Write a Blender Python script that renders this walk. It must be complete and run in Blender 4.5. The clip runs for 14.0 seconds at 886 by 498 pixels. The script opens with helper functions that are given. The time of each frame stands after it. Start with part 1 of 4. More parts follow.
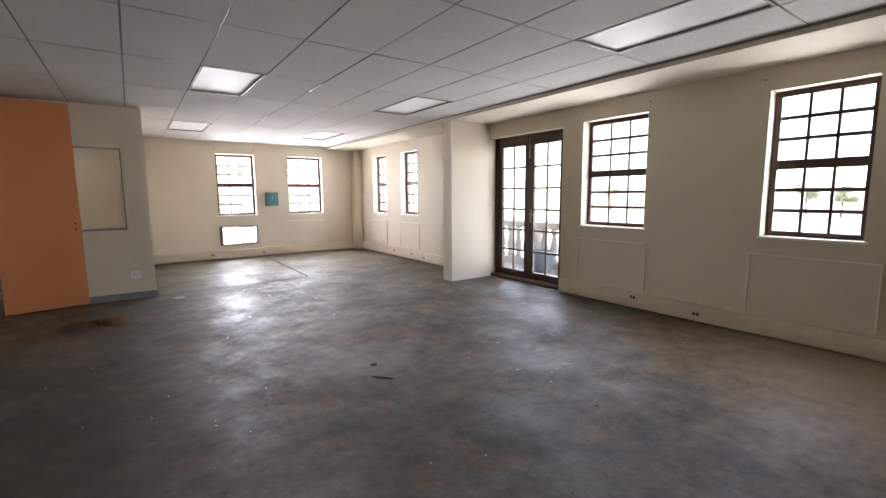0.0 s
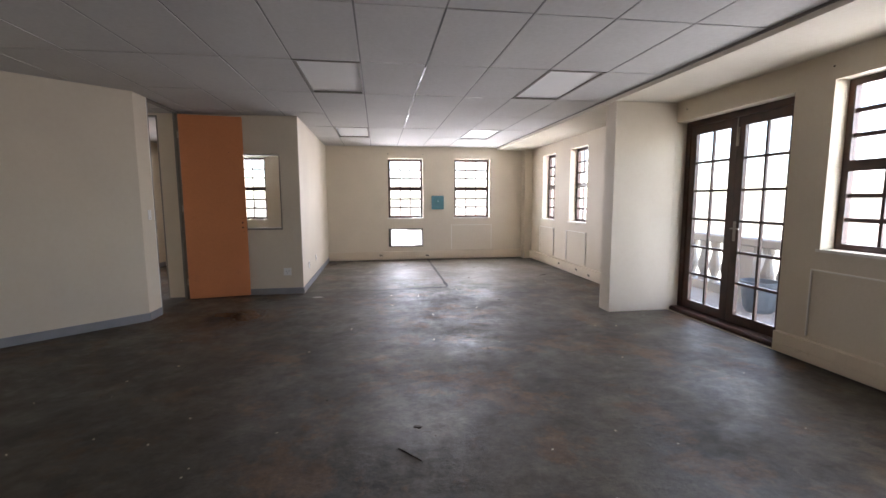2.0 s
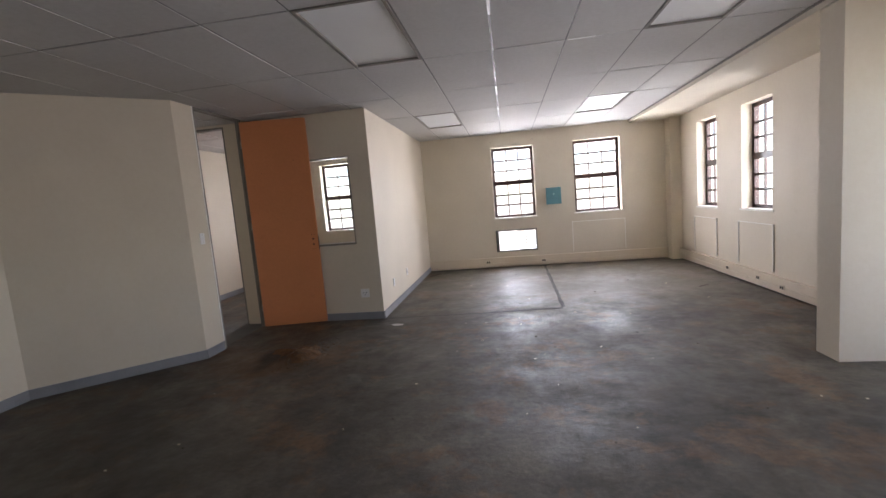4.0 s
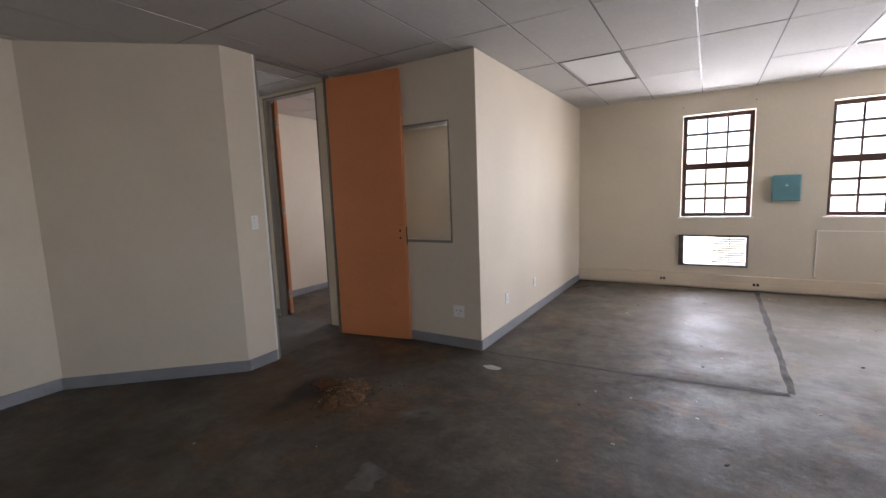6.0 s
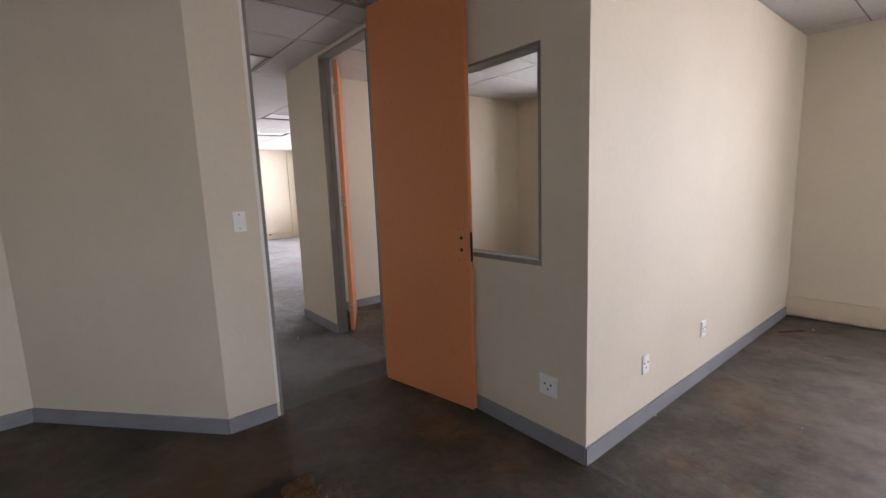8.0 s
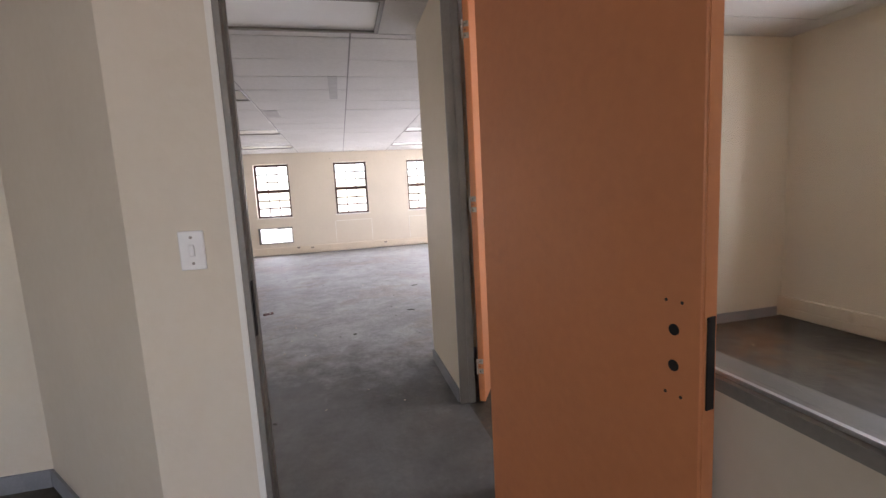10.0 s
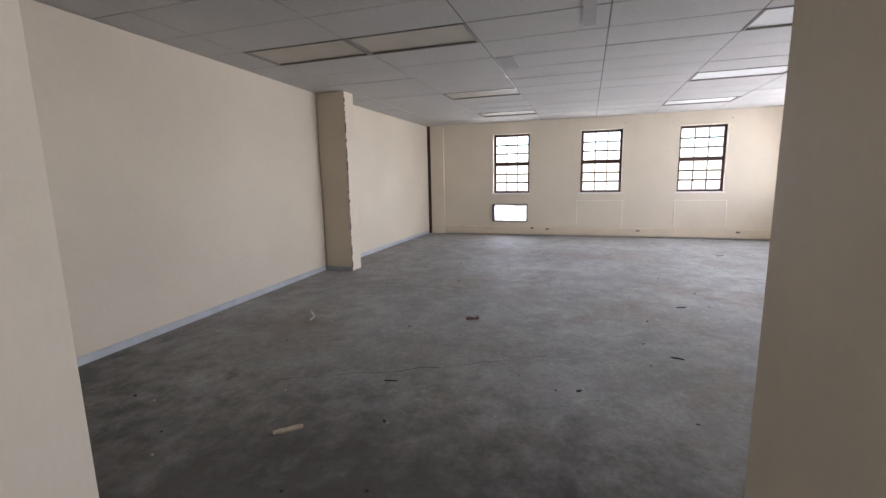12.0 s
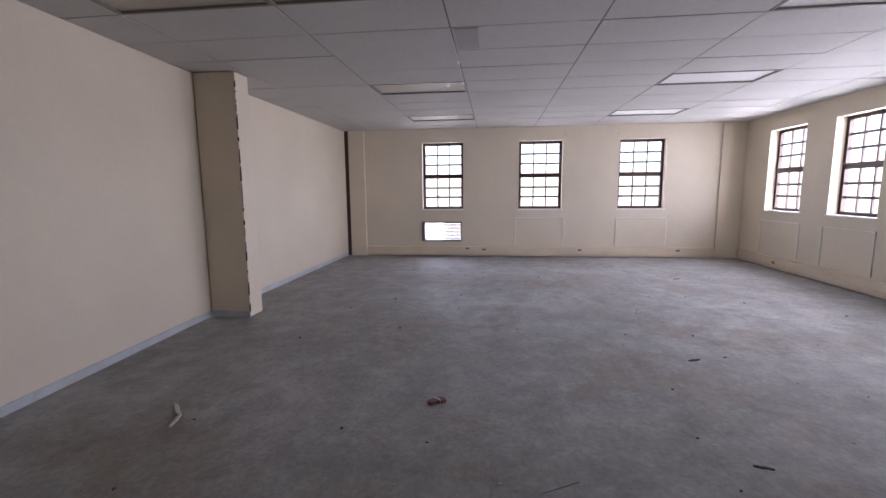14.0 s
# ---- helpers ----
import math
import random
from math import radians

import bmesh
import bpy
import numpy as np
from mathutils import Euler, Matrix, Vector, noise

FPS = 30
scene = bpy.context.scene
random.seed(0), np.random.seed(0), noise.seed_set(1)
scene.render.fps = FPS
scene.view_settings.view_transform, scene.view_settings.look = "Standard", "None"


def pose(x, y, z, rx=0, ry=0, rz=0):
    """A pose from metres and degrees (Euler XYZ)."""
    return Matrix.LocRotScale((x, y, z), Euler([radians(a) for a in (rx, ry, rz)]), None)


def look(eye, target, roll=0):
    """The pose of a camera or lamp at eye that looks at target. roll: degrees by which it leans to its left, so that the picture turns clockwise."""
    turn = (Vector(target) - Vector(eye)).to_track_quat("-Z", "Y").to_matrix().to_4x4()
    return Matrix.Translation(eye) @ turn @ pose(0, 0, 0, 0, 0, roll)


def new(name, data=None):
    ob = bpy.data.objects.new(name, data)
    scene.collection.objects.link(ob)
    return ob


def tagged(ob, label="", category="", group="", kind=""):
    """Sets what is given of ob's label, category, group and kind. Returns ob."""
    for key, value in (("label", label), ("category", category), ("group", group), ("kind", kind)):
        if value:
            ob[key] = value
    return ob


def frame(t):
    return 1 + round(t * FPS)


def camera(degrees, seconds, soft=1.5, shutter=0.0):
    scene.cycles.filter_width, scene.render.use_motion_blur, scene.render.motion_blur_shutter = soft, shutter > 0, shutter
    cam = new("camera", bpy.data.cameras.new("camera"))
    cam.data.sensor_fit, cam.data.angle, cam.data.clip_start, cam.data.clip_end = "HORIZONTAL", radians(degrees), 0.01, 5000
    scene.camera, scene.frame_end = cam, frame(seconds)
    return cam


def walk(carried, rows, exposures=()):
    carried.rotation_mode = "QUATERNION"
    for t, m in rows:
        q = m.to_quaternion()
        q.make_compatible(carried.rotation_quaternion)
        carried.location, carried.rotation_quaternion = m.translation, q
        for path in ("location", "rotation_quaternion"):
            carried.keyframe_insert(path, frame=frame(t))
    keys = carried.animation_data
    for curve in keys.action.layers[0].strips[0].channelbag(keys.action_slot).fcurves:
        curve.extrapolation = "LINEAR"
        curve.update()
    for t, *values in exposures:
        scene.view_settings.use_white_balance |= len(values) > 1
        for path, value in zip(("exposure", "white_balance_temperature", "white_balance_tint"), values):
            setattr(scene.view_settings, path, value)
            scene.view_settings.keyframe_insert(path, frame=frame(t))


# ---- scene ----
cam = camera(91.0, 14.0)
PATH = [
    (0, (0.166, -0.636, 1.454), (1.316, 0.98, 1.206), -0.5),
    (0.5, (0.518, -0.553, 1.448), (1.477, 1.186, 1.213), 0.1),
    (1, (0.893, -0.414, 1.463), (1.647, 1.426, 1.257), -2.6),
    (1.5, (1.286, -0.273, 1.475), (1.766, 1.652, 1.227), -1.1),
    (2, (1.547, 0.026, 1.448), (1.839, 1.991, 1.223), -0.2),
    (2.5, (1.765, 0.393, 1.439), (1.968, 2.369, 1.212), -1.2),
    (3, (1.945, 0.773, 1.449), (1.97, 2.761, 1.24), -2.4),
    (5.5, (2.107, 2.957, 1.478), (1.28, 4.759, 1.213), -4.4),
    (6, (2.135, 3.458, 1.458), (1.101, 5.151, 1.209), -2.1),
    (6.5, (1.956, 3.866, 1.442), (0.837, 5.502, 1.172), -1.7),
    (7, (1.841, 4.333, 1.435), (0.594, 5.883, 1.219), -3.5),
    (7.5, (1.722, 4.764, 1.443), (0.309, 6.157, 1.188), -2.5),
    (10, (0.248, 6.287, 1.405), (-1.686, 6.728, 1.155), -3.1),
    (10.5, (-0.161, 6.418, 1.431), (-2.137, 6.522, 1.142), -2.0),
    (11, (-0.616, 6.419, 1.427), (-2.601, 6.44, 1.18), -2.3),
    (11.5, (-1.017, 6.406, 1.404), (-2.989, 6.179, 1.157), -2.0),
    (12, (-1.448, 6.335, 1.401), (-3.322, 5.714, 1.081), -1.1),
    (12.5, (-1.857, 6.184, 1.389), (-3.696, 5.458, 1.088), -1.3),
    (13, (-2.257, 5.958, 1.361), (-3.952, 4.929, 1.099), -1.3),
    (13.5, (-2.619, 5.753, 1.376), (-4.204, 4.575, 1.053), -1.9),
    (14, (-2.782, 5.656, 1.422), (-4.75, 5.425, 1.154), -0.5),
]

# ---- world, sun, large lights, exposure ----
EXPOSURES = [(0.0, 3.78, 6400, 16), (0.5, 3.5, 6400, 16), (1.0, 3.5, 6400, 16), (2.0, 3.4, 6250, 17), (3.0, 3.3, 6250, 17), (5.5, 3.25, 6250, 17), (7.5, 3.38, 6250, 18), (10.0, 3.68, 6300, 20), (10.5, 3.48, 6300, 20),
             (11.0, 3.2, 6350, 18), (11.5, 3.2, 6250, 16), (12.0, 3.08, 6100, 15), (12.5, 2.92, 6050, 16), (13.0, 3.05, 6200, 18), (13.5, 3.55, 6150, 18), (14.0, 2.63, 5950, 24)]
walk(cam, [(t, look(e, g, r)) for t, e, g, r in PATH], EXPOSURES)

world = bpy.data.worlds.new("sky")
scene.world = world
world.use_nodes = True
wn = world.node_tree
sky = wn.nodes.new("ShaderNodeTexSky")
sky.sky_type, sky.sun_disc = "NISHITA", False
sky.sun_elevation, sky.sun_rotation = radians(62), radians(180)
wn.nodes["Background"].inputs[1].default_value = 0.11
wn.links.new(sky.outputs[0], wn.nodes["Background"].inputs[0])

sun_data = bpy.data.lights.new("sun", "SUN")
sun_data.energy, sun_data.angle, sun_data.color = 3.0, radians(0.5), (1.0, 0.95, 0.87)
sun = new("sun", sun_data)
_e, _r = radians(62), radians(180)
sun.matrix_world = look((0, 0, 20), (-math.sin(_r) * math.cos(_e), -math.cos(_r) * math.cos(_e), 20 - math.sin(_e)))

WINDOW_RADIANCE = 1.8
EAST_RADIANCE = 0.8


def window_lamp(at, toward, w, h, radiance=WINDOW_RADIANCE):
    d = bpy.data.lights.new("window_daylight", "AREA")
    d.shape, d.size, d.size_y = "RECTANGLE", w, h
    d.energy, d.color = radiance * math.pi * w * h, (0.98, 0.96, 1.0)
    ob = new("window_daylight", d)
    ob.matrix_world = look(at, toward)
    return ob


# ---- materials ----
def material(name, color, rough=0.6, metal=0.0, vary=0.08, scale=3.0, bump=0.0, bump_scale=60.0, grain=0.0, spec=0.5, coords="Object", stain=None):
    m = bpy.data.materials.new(name)
    m.use_nodes = True
    nt = m.node_tree
    b = nt.nodes["Principled BSDF"]
    b.inputs["Roughness"].default_value, b.inputs["Metallic"].default_value = rough, metal
    b.inputs["Specular IOR Level"].default_value = spec
    geo = nt.nodes.new("ShaderNodeNewGeometry")
    big = nt.nodes.new("ShaderNodeTexNoise")
    big.inputs["Scale"].default_value, big.inputs["Detail"].default_value = scale, 6
    nt.links.new(geo.outputs["Position"], big.inputs["Vector"])
    ramp = nt.nodes.new("ShaderNodeValToRGB")
    lo, hi = [max(0, c * (1 - vary)) for c in color], [min(1, c * (1 + vary)) for c in color]
    ramp.color_ramp.elements[0].position, ramp.color_ramp.elements[1].position = 0.3, 0.7
    ramp.color_ramp.elements[0].color, ramp.color_ramp.elements[1].color = (*lo, 1), (*hi, 1)
    nt.links.new(big.outputs["Fac"], ramp.inputs["Fac"])
    out = ramp.outputs["Color"]
    if grain:
        fine = nt.nodes.new("ShaderNodeTexNoise")
        fine.inputs["Scale"].default_value, fine.inputs["Detail"].default_value = scale * 22, 4
        nt.links.new(geo.outputs["Position"], fine.inputs["Vector"])
        mul = nt.nodes.new("ShaderNodeMixRGB")
        mul.blend_type, mul.inputs["Fac"].default_value = "OVERLAY", grain
        nt.links.new(out, mul.inputs["Color1"])
        nt.links.new(fine.outputs["Fac"], mul.inputs["Color2"])
        out = mul.outputs["Color"]
    if stain:
        spot = nt.nodes.new("ShaderNodeTexNoise")
        spot.inputs["Scale"].default_value, spot.inputs["Detail"].default_value = stain[1], 8
        spot.inputs["Roughness"].default_value = 0.65
        nt.links.new(geo.outputs["Position"], spot.inputs["Vector"])
        sr = nt.nodes.new("ShaderNodeValToRGB")
        sr.color_ramp.elements[0].position, sr.color_ramp.elements[1].position = stain[2], stain[2] + 0.12
        nt.links.new(spot.outputs["Fac"], sr.inputs["Fac"])
        amt = nt.nodes.new("ShaderNodeMath")
        amt.operation, amt.inputs[1].default_value = "MULTIPLY", stain[3]
        nt.links.new(sr.outputs["Color"], amt.inputs[0])
        mx = nt.nodes.new("ShaderNodeMixRGB")
        mx.inputs["Color2"].default_value = (*stain[0], 1)
        nt.links.new(amt.outputs[0], mx.inputs["Fac"])
        nt.links.new(out, mx.inputs["Color1"])
        out = mx.outputs["Color"]
    nt.links.new(out, b.inputs["Base Color"])
    if bump:
        bt = nt.nodes.new("ShaderNodeTexNoise")
        bt.inputs["Scale"].default_value, bt.inputs["Detail"].default_value = bump_scale, 5
        nt.links.new(geo.outputs["Position"], bt.inputs["Vector"])
        bn = nt.nodes.new("ShaderNodeBump")
        bn.inputs["Strength"].default_value, bn.inputs["Distance"].default_value = bump, 0.01
        nt.links.new(bt.outputs["Fac"], bn.inputs["Height"])
        nt.links.new(bn.outputs["Normal"], b.inputs["Normal"])
    return m


def screed(name, dark, mid, pale, rust, gloss_lo, gloss_hi, dust, stains_and_shading=None, patch=0.75, grit=0.85):
    """Bare cement screed with worn glue, rust-brown stains, pale dust and uneven sheen."""
    m = bpy.data.materials.new(name)
    m.use_nodes = True
    nt = m.node_tree
    b = nt.nodes["Principled BSDF"]
    geo = nt.nodes.new("ShaderNodeNewGeometry")

    def tex(scale, detail=8, rough=0.6, distort=0.0, stretch=None):
        n = nt.nodes.new("ShaderNodeTexNoise")
        n.inputs["Scale"].default_value, n.inputs["Detail"].default_value = scale, detail
        n.inputs["Roughness"].default_value, n.inputs["Distortion"].default_value = rough, distort
        if stretch:
            mp = nt.nodes.new("ShaderNodeMapping")
            mp.inputs["Scale"].default_value, mp.inputs["Rotation"].default_value = stretch, (0, 0, 0.5)
            nt.links.new(geo.outputs["Position"], mp.inputs["Vector"])
            nt.links.new(mp.outputs[0], n.inputs["Vector"])
        else:
            nt.links.new(geo.outputs["Position"], n.inputs["Vector"])
        return n.outputs["Fac"]

    def ramp(src, stops):
        r = nt.nodes.new("ShaderNodeValToRGB")
        while len(r.color_ramp.elements) < len(stops):
            r.color_ramp.elements.new(0.5)
        for el, (p, c) in zip(r.color_ramp.elements, stops):
            el.position, el.color = p, (*c, 1) if len(c) == 3 else c
        nt.links.new(src, r.inputs["Fac"])
        return r.outputs["Color"]

    def mix(a, c2, fac, mode="MIX"):
        n = nt.nodes.new("ShaderNodeMixRGB")
        n.blend_type = mode
        nt.links.new(a, n.inputs["Color1"])
        for v, k in ((c2, "Color2"), (fac, "Fac")):
            if isinstance(v, (float, int)):
                n.inputs[k].default_value = v
            elif isinstance(v, tuple):
                n.inputs[k].default_value = (*v, 1)
            else:
                nt.links.new(v, n.inputs[k])
        return n.outputs["Color"]

    base = ramp(tex(0.8, 12, 0.68, 0.15), [(0.34, dark), (0.5, mid), (0.66, pale)])
    base = mix(base, rust, ramp(tex(patch, 12, 0.72, 0.2), [(0.52, (0, 0, 0)), (0.59, (0.7, 0.7, 0.7))]))
    base = mix(base, ramp(tex(3.6, 12, 0.74, 0.1), [(0.38, (0.30, 0.30, 0.30)), (0.65, (0.68, 0.68, 0.68))]), grit, "OVERLAY")
    base = mix(base, ramp(tex(28, 6, 0.7), [(0.3, (0.32, 0.32, 0.32)), (0.7, (0.66, 0.66, 0.66))]), grit, "OVERLAY")
    streak = ramp(tex(1.9, 12, 0.76, 0.2, (1.0, 1.7, 1.0)), [(0.60, (0, 0, 0)), (0.72, (dust, dust, dust))])
    base = mix(base, pale, streak)
    base = mix(base, (0.42, 0.40, 0.34), ramp(tex(9, 10, 0.75), [(0.66, (0, 0, 0)), (0.74, (dust, dust, dust))]))
    # Patches: real stains plus shade and window light painted into the base colour.
    if stains_and_shading:
        for (x, y, rx, ry, strength), tint in stains_and_shading:
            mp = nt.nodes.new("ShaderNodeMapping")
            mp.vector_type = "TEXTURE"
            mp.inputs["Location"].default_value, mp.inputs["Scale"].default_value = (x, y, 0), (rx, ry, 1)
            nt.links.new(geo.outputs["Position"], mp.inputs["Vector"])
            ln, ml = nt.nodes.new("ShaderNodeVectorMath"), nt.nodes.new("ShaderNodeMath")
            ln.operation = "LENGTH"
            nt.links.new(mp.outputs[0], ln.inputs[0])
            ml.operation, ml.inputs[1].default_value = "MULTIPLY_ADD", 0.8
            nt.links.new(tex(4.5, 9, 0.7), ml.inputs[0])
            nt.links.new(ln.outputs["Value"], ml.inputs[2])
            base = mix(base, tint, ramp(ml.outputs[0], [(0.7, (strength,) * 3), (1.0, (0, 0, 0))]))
    nt.links.new(base, b.inputs["Base Color"])
    g = ramp(tex(1.3, 12, 0.74, 0.2), [(0.38, (gloss_lo,) * 3), (0.62, (gloss_hi,) * 3)])
    g = mix(g, ramp(tex(14, 6, 0.7), [(0.3, (0.35,) * 3), (0.7, (0.65,) * 3)]), 0.5, "OVERLAY")
    nt.links.new(g, b.inputs["Roughness"])
    b.inputs["Specular IOR Level"].default_value = 0.4
    bn = nt.nodes.new("ShaderNodeBump")
    bn.inputs["Strength"].default_value, bn.inputs["Distance"].default_value = 0.6, 0.016
    h = mix(mix(tex(5.5, 12, 0.72, 0.1), tex(22, 8, 0.6), 0.12), tex(4.5, 10, 0.72, 0.8, (1.0, 1.5, 1.0)), 0.45)
    nt.links.new(h, bn.inputs["Height"])
    nt.links.new(bn.outputs["Normal"], b.inputs["Normal"])
    return m


def glass_material():
    m = bpy.data.materials.new("window_glass")
    m.use_nodes = True
    nt = m.node_tree
    nt.nodes.remove(nt.nodes["Principled BSDF"])
    tr, gl = nt.nodes.new("ShaderNodeBsdfTransparent"), nt.nodes.new("ShaderNodeBsdfGlossy")
    tr.inputs[0].default_value = (0.94, 0.96, 0.95, 1)
    gl.inputs["Roughness"].default_value = 0.02
    fr, mx = nt.nodes.new("ShaderNodeLayerWeight"), nt.nodes.new("ShaderNodeMixShader")
    pw, ad = nt.nodes.new("ShaderNodeMath"), nt.nodes.new("ShaderNodeMath")
    pw.operation, pw.inputs[1].default_value = "POWER", 5.0
    ad.operation, ad.inputs[1].default_value, ad.inputs[2].default_value = "MULTIPLY_ADD", 0.7, 0.03
    nt.links.new(fr.outputs["Facing"], pw.inputs[0])
    nt.links.new(pw.outputs[0], ad.inputs[0])
    nt.links.new(ad.outputs[0], mx.inputs[0])
    nt.links.new(tr.outputs[0], mx.inputs[1])
    nt.links.new(gl.outputs[0], mx.inputs[2])
    nt.links.new(mx.outputs[0], nt.nodes["Material Output"].inputs["Surface"])
    return m


CREAM = material("cream_wall_paint", (0.665, 0.592, 0.472), 0.62, vary=0.045, scale=1.1, bump=0.12, bump_scale=45, grain=0.06, spec=0.3,
                 stain=((0.55, 0.47, 0.34), 1.6, 0.66, 0.35))
PLASTER = material("white_plaster", (0.80, 0.77, 0.70), 0.7, vary=0.04, scale=2.0, bump=0.25, bump_scale=35, grain=0.08, spec=0.3)
TRUNK = material("cream_trunking", (0.66, 0.565, 0.43), 0.4, vary=0.06, scale=2.5, grain=0.08, stain=((0.45, 0.36, 0.24), 5.0, 0.62, 0.5))
TILE = material("ceiling_tile", (0.57, 0.56, 0.54), 0.85, vary=0.04, scale=1.3, bump=0.25, bump_scale=140, grain=0.12, spec=0.2,
                stain=((0.5, 0.45, 0.36), 0.9, 0.68, 0.35))
TBAR = material("ceiling_bar", (0.17, 0.165, 0.16), 0.5, vary=0.06)
SOFFIT = material("soffit_plaster", (0.66, 0.605, 0.505), 0.75, vary=0.05, scale=1.4, bump=0.2, bump_scale=30, grain=0.08, spec=0.25)
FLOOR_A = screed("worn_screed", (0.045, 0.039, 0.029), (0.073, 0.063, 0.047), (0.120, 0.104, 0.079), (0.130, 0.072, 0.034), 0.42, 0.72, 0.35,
                 # Tan east patch and dark west patch partly paint in light and shade.
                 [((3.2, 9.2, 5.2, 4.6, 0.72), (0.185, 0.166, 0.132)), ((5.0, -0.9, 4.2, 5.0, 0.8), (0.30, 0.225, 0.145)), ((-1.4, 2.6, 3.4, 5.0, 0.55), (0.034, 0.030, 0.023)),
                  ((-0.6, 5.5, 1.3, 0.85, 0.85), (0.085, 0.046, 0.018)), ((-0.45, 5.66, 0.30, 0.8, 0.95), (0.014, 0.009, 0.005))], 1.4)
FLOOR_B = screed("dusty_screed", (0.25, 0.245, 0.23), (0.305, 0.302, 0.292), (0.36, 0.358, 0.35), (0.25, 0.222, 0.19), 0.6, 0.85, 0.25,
                 # Doorway and corridor dirt, deepened by painting in the shade that falls there.
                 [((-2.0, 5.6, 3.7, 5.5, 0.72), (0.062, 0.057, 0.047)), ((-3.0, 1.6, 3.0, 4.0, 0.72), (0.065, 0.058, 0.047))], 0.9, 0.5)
ORANGE = material("orange_door_paint", (0.62, 0.235, 0.092), 0.45, vary=0.05, scale=1.5, bump=0.1, bump_scale=25, grain=0.1,
                  stain=((0.42, 0.15, 0.07), 2.2, 0.6, 0.45))
DARKWOOD = material("dark_stained_wood", (0.050, 0.020, 0.013), 0.38, vary=0.35, scale=7, bump=0.15, bump_scale=80, grain=0.3)
RAWWOOD = material("raw_wood_edge", (0.22, 0.11, 0.05), 0.7, vary=0.25, scale=9, grain=0.3)
GREYFRAME = material("grey_frame_paint", (0.215, 0.20, 0.175), 0.45, vary=0.12, scale=4, grain=0.15, stain=((0.1, 0.08, 0.06), 6, 0.62, 0.5))
SKIRT = material("grey_skirting", (0.235, 0.24, 0.25), 0.5, vary=0.12, scale=4, grain=0.15, stain=((0.15, 0.12, 0.09), 5, 0.6, 0.4))
SKIRT_B = material("pale_skirting", (0.46, 0.48, 0.51), 0.5, vary=0.12, scale=4, grain=0.15, stain=((0.2, 0.17, 0.13), 5, 0.6, 0.4))
ALU = material("aluminium", (0.62, 0.62, 0.63), 0.35, metal=0.9, vary=0.08, grain=0.1)
STEEL = material("worn_steel", (0.32, 0.29, 0.25), 0.5, metal=0.9, vary=0.2, scale=30)
HINGE = material("spattered_hinge_steel", (0.42, 0.38, 0.31), 0.55, metal=0.35, vary=0.3, scale=40, grain=0.3)
DIFFUSER_OLD = material("yellowed_diffuser", (0.56, 0.52, 0.44), 0.55, vary=0.06, scale=3, bump=0.3, bump_scale=220)
DIFFUSER = material("acrylic_diffuser", (0.84, 0.85, 0.84), 0.45, vary=0.02, scale=3, bump=0.3, bump_scale=220)
WHITE = material("white_plastic", (0.80, 0.79, 0.76), 0.35, vary=0.03, scale=20)
BLACK = material("black_hole", (0.012, 0.011, 0.010), 0.8, vary=0.2)
GREEN = material("teal_box_paint", (0.11, 0.25, 0.28), 0.4, vary=0.08, scale=8, grain=0.1)
PALE = material("pale_blue_mark", (0.42, 0.6, 0.62), 0.5, vary=0.05)
DIRT = material("brown_sawdust", (0.115, 0.056, 0.019), 0.95, vary=0.45, scale=22, bump=0.8, bump_scale=120, grain=0.5)
CHIP = material("pale_chip", (0.55, 0.47, 0.36), 0.85, vary=0.3, scale=40)
DARKCHIP = material("dark_chip", (0.05, 0.04, 0.03), 0.85, vary=0.4, scale=40)
MORTAR = material("grey_mortar_fill", (0.078, 0.072, 0.064), 0.8, vary=0.3, scale=6, bump=0.6, bump_scale=60, grain=0.3)
WRAP = material("dull_red_wrapper", (0.13, 0.06, 0.05), 0.6, vary=0.4, scale=45)
SLEEVE = material("dark_sleeve_steel", (0.12, 0.115, 0.105), 0.6, metal=0.3, vary=0.25, scale=12, grain=0.2)
PAPER = material("white_paint_splash", (0.52, 0.50, 0.46), 0.7, vary=0.1, scale=14)
GLASS = glass_material()
STONE = material("balcony_stone", (0.45, 0.41, 0.37), 0.8, vary=0.08, scale=4, bump=0.2, bump_scale=50, grain=0.1)
PINK = material("pink_render", (0.62, 0.42, 0.33), 0.85, vary=0.06, scale=2, bump=0.2, bump_scale=40, grain=0.1)
BLUE = material("blue_grey_planter", (0.17, 0.195, 0.22), 0.5, vary=0.1, scale=6)
GRASS = material("dry_ground", (0.30, 0.27, 0.21), 0.95, vary=0.25, scale=0.3, grain=0.3)
BARK = material("bark", (0.10, 0.07, 0.05), 0.9, vary=0.3, scale=8, bump=0.6, bump_scale=20)
LEAF = material("foliage", (0.11, 0.125, 0.06), 0.7, vary=0.35, scale=2.5, grain=0.3)


# ---- builders ----
def box(bm, lo, hi):
    x0, y0, z0 = (min(a, b) for a, b in zip(lo, hi))
    x1, y1, z1 = (max(a, b) for a, b in zip(lo, hi))
    v = [bm.verts.new(p) for p in ((x0, y0, z0), (x1, y0, z0), (x1, y1, z0), (x0, y1, z0), (x0, y0, z1), (x1, y0, z1), (x1, y1, z1), (x0, y1, z1))]
    for f in ((3, 2, 1, 0), (4, 5, 6, 7), (0, 1, 5, 4), (1, 2, 6, 5), (2, 3, 7, 6), (3, 0, 4, 7)):
        bm.faces.new([v[i] for i in f])


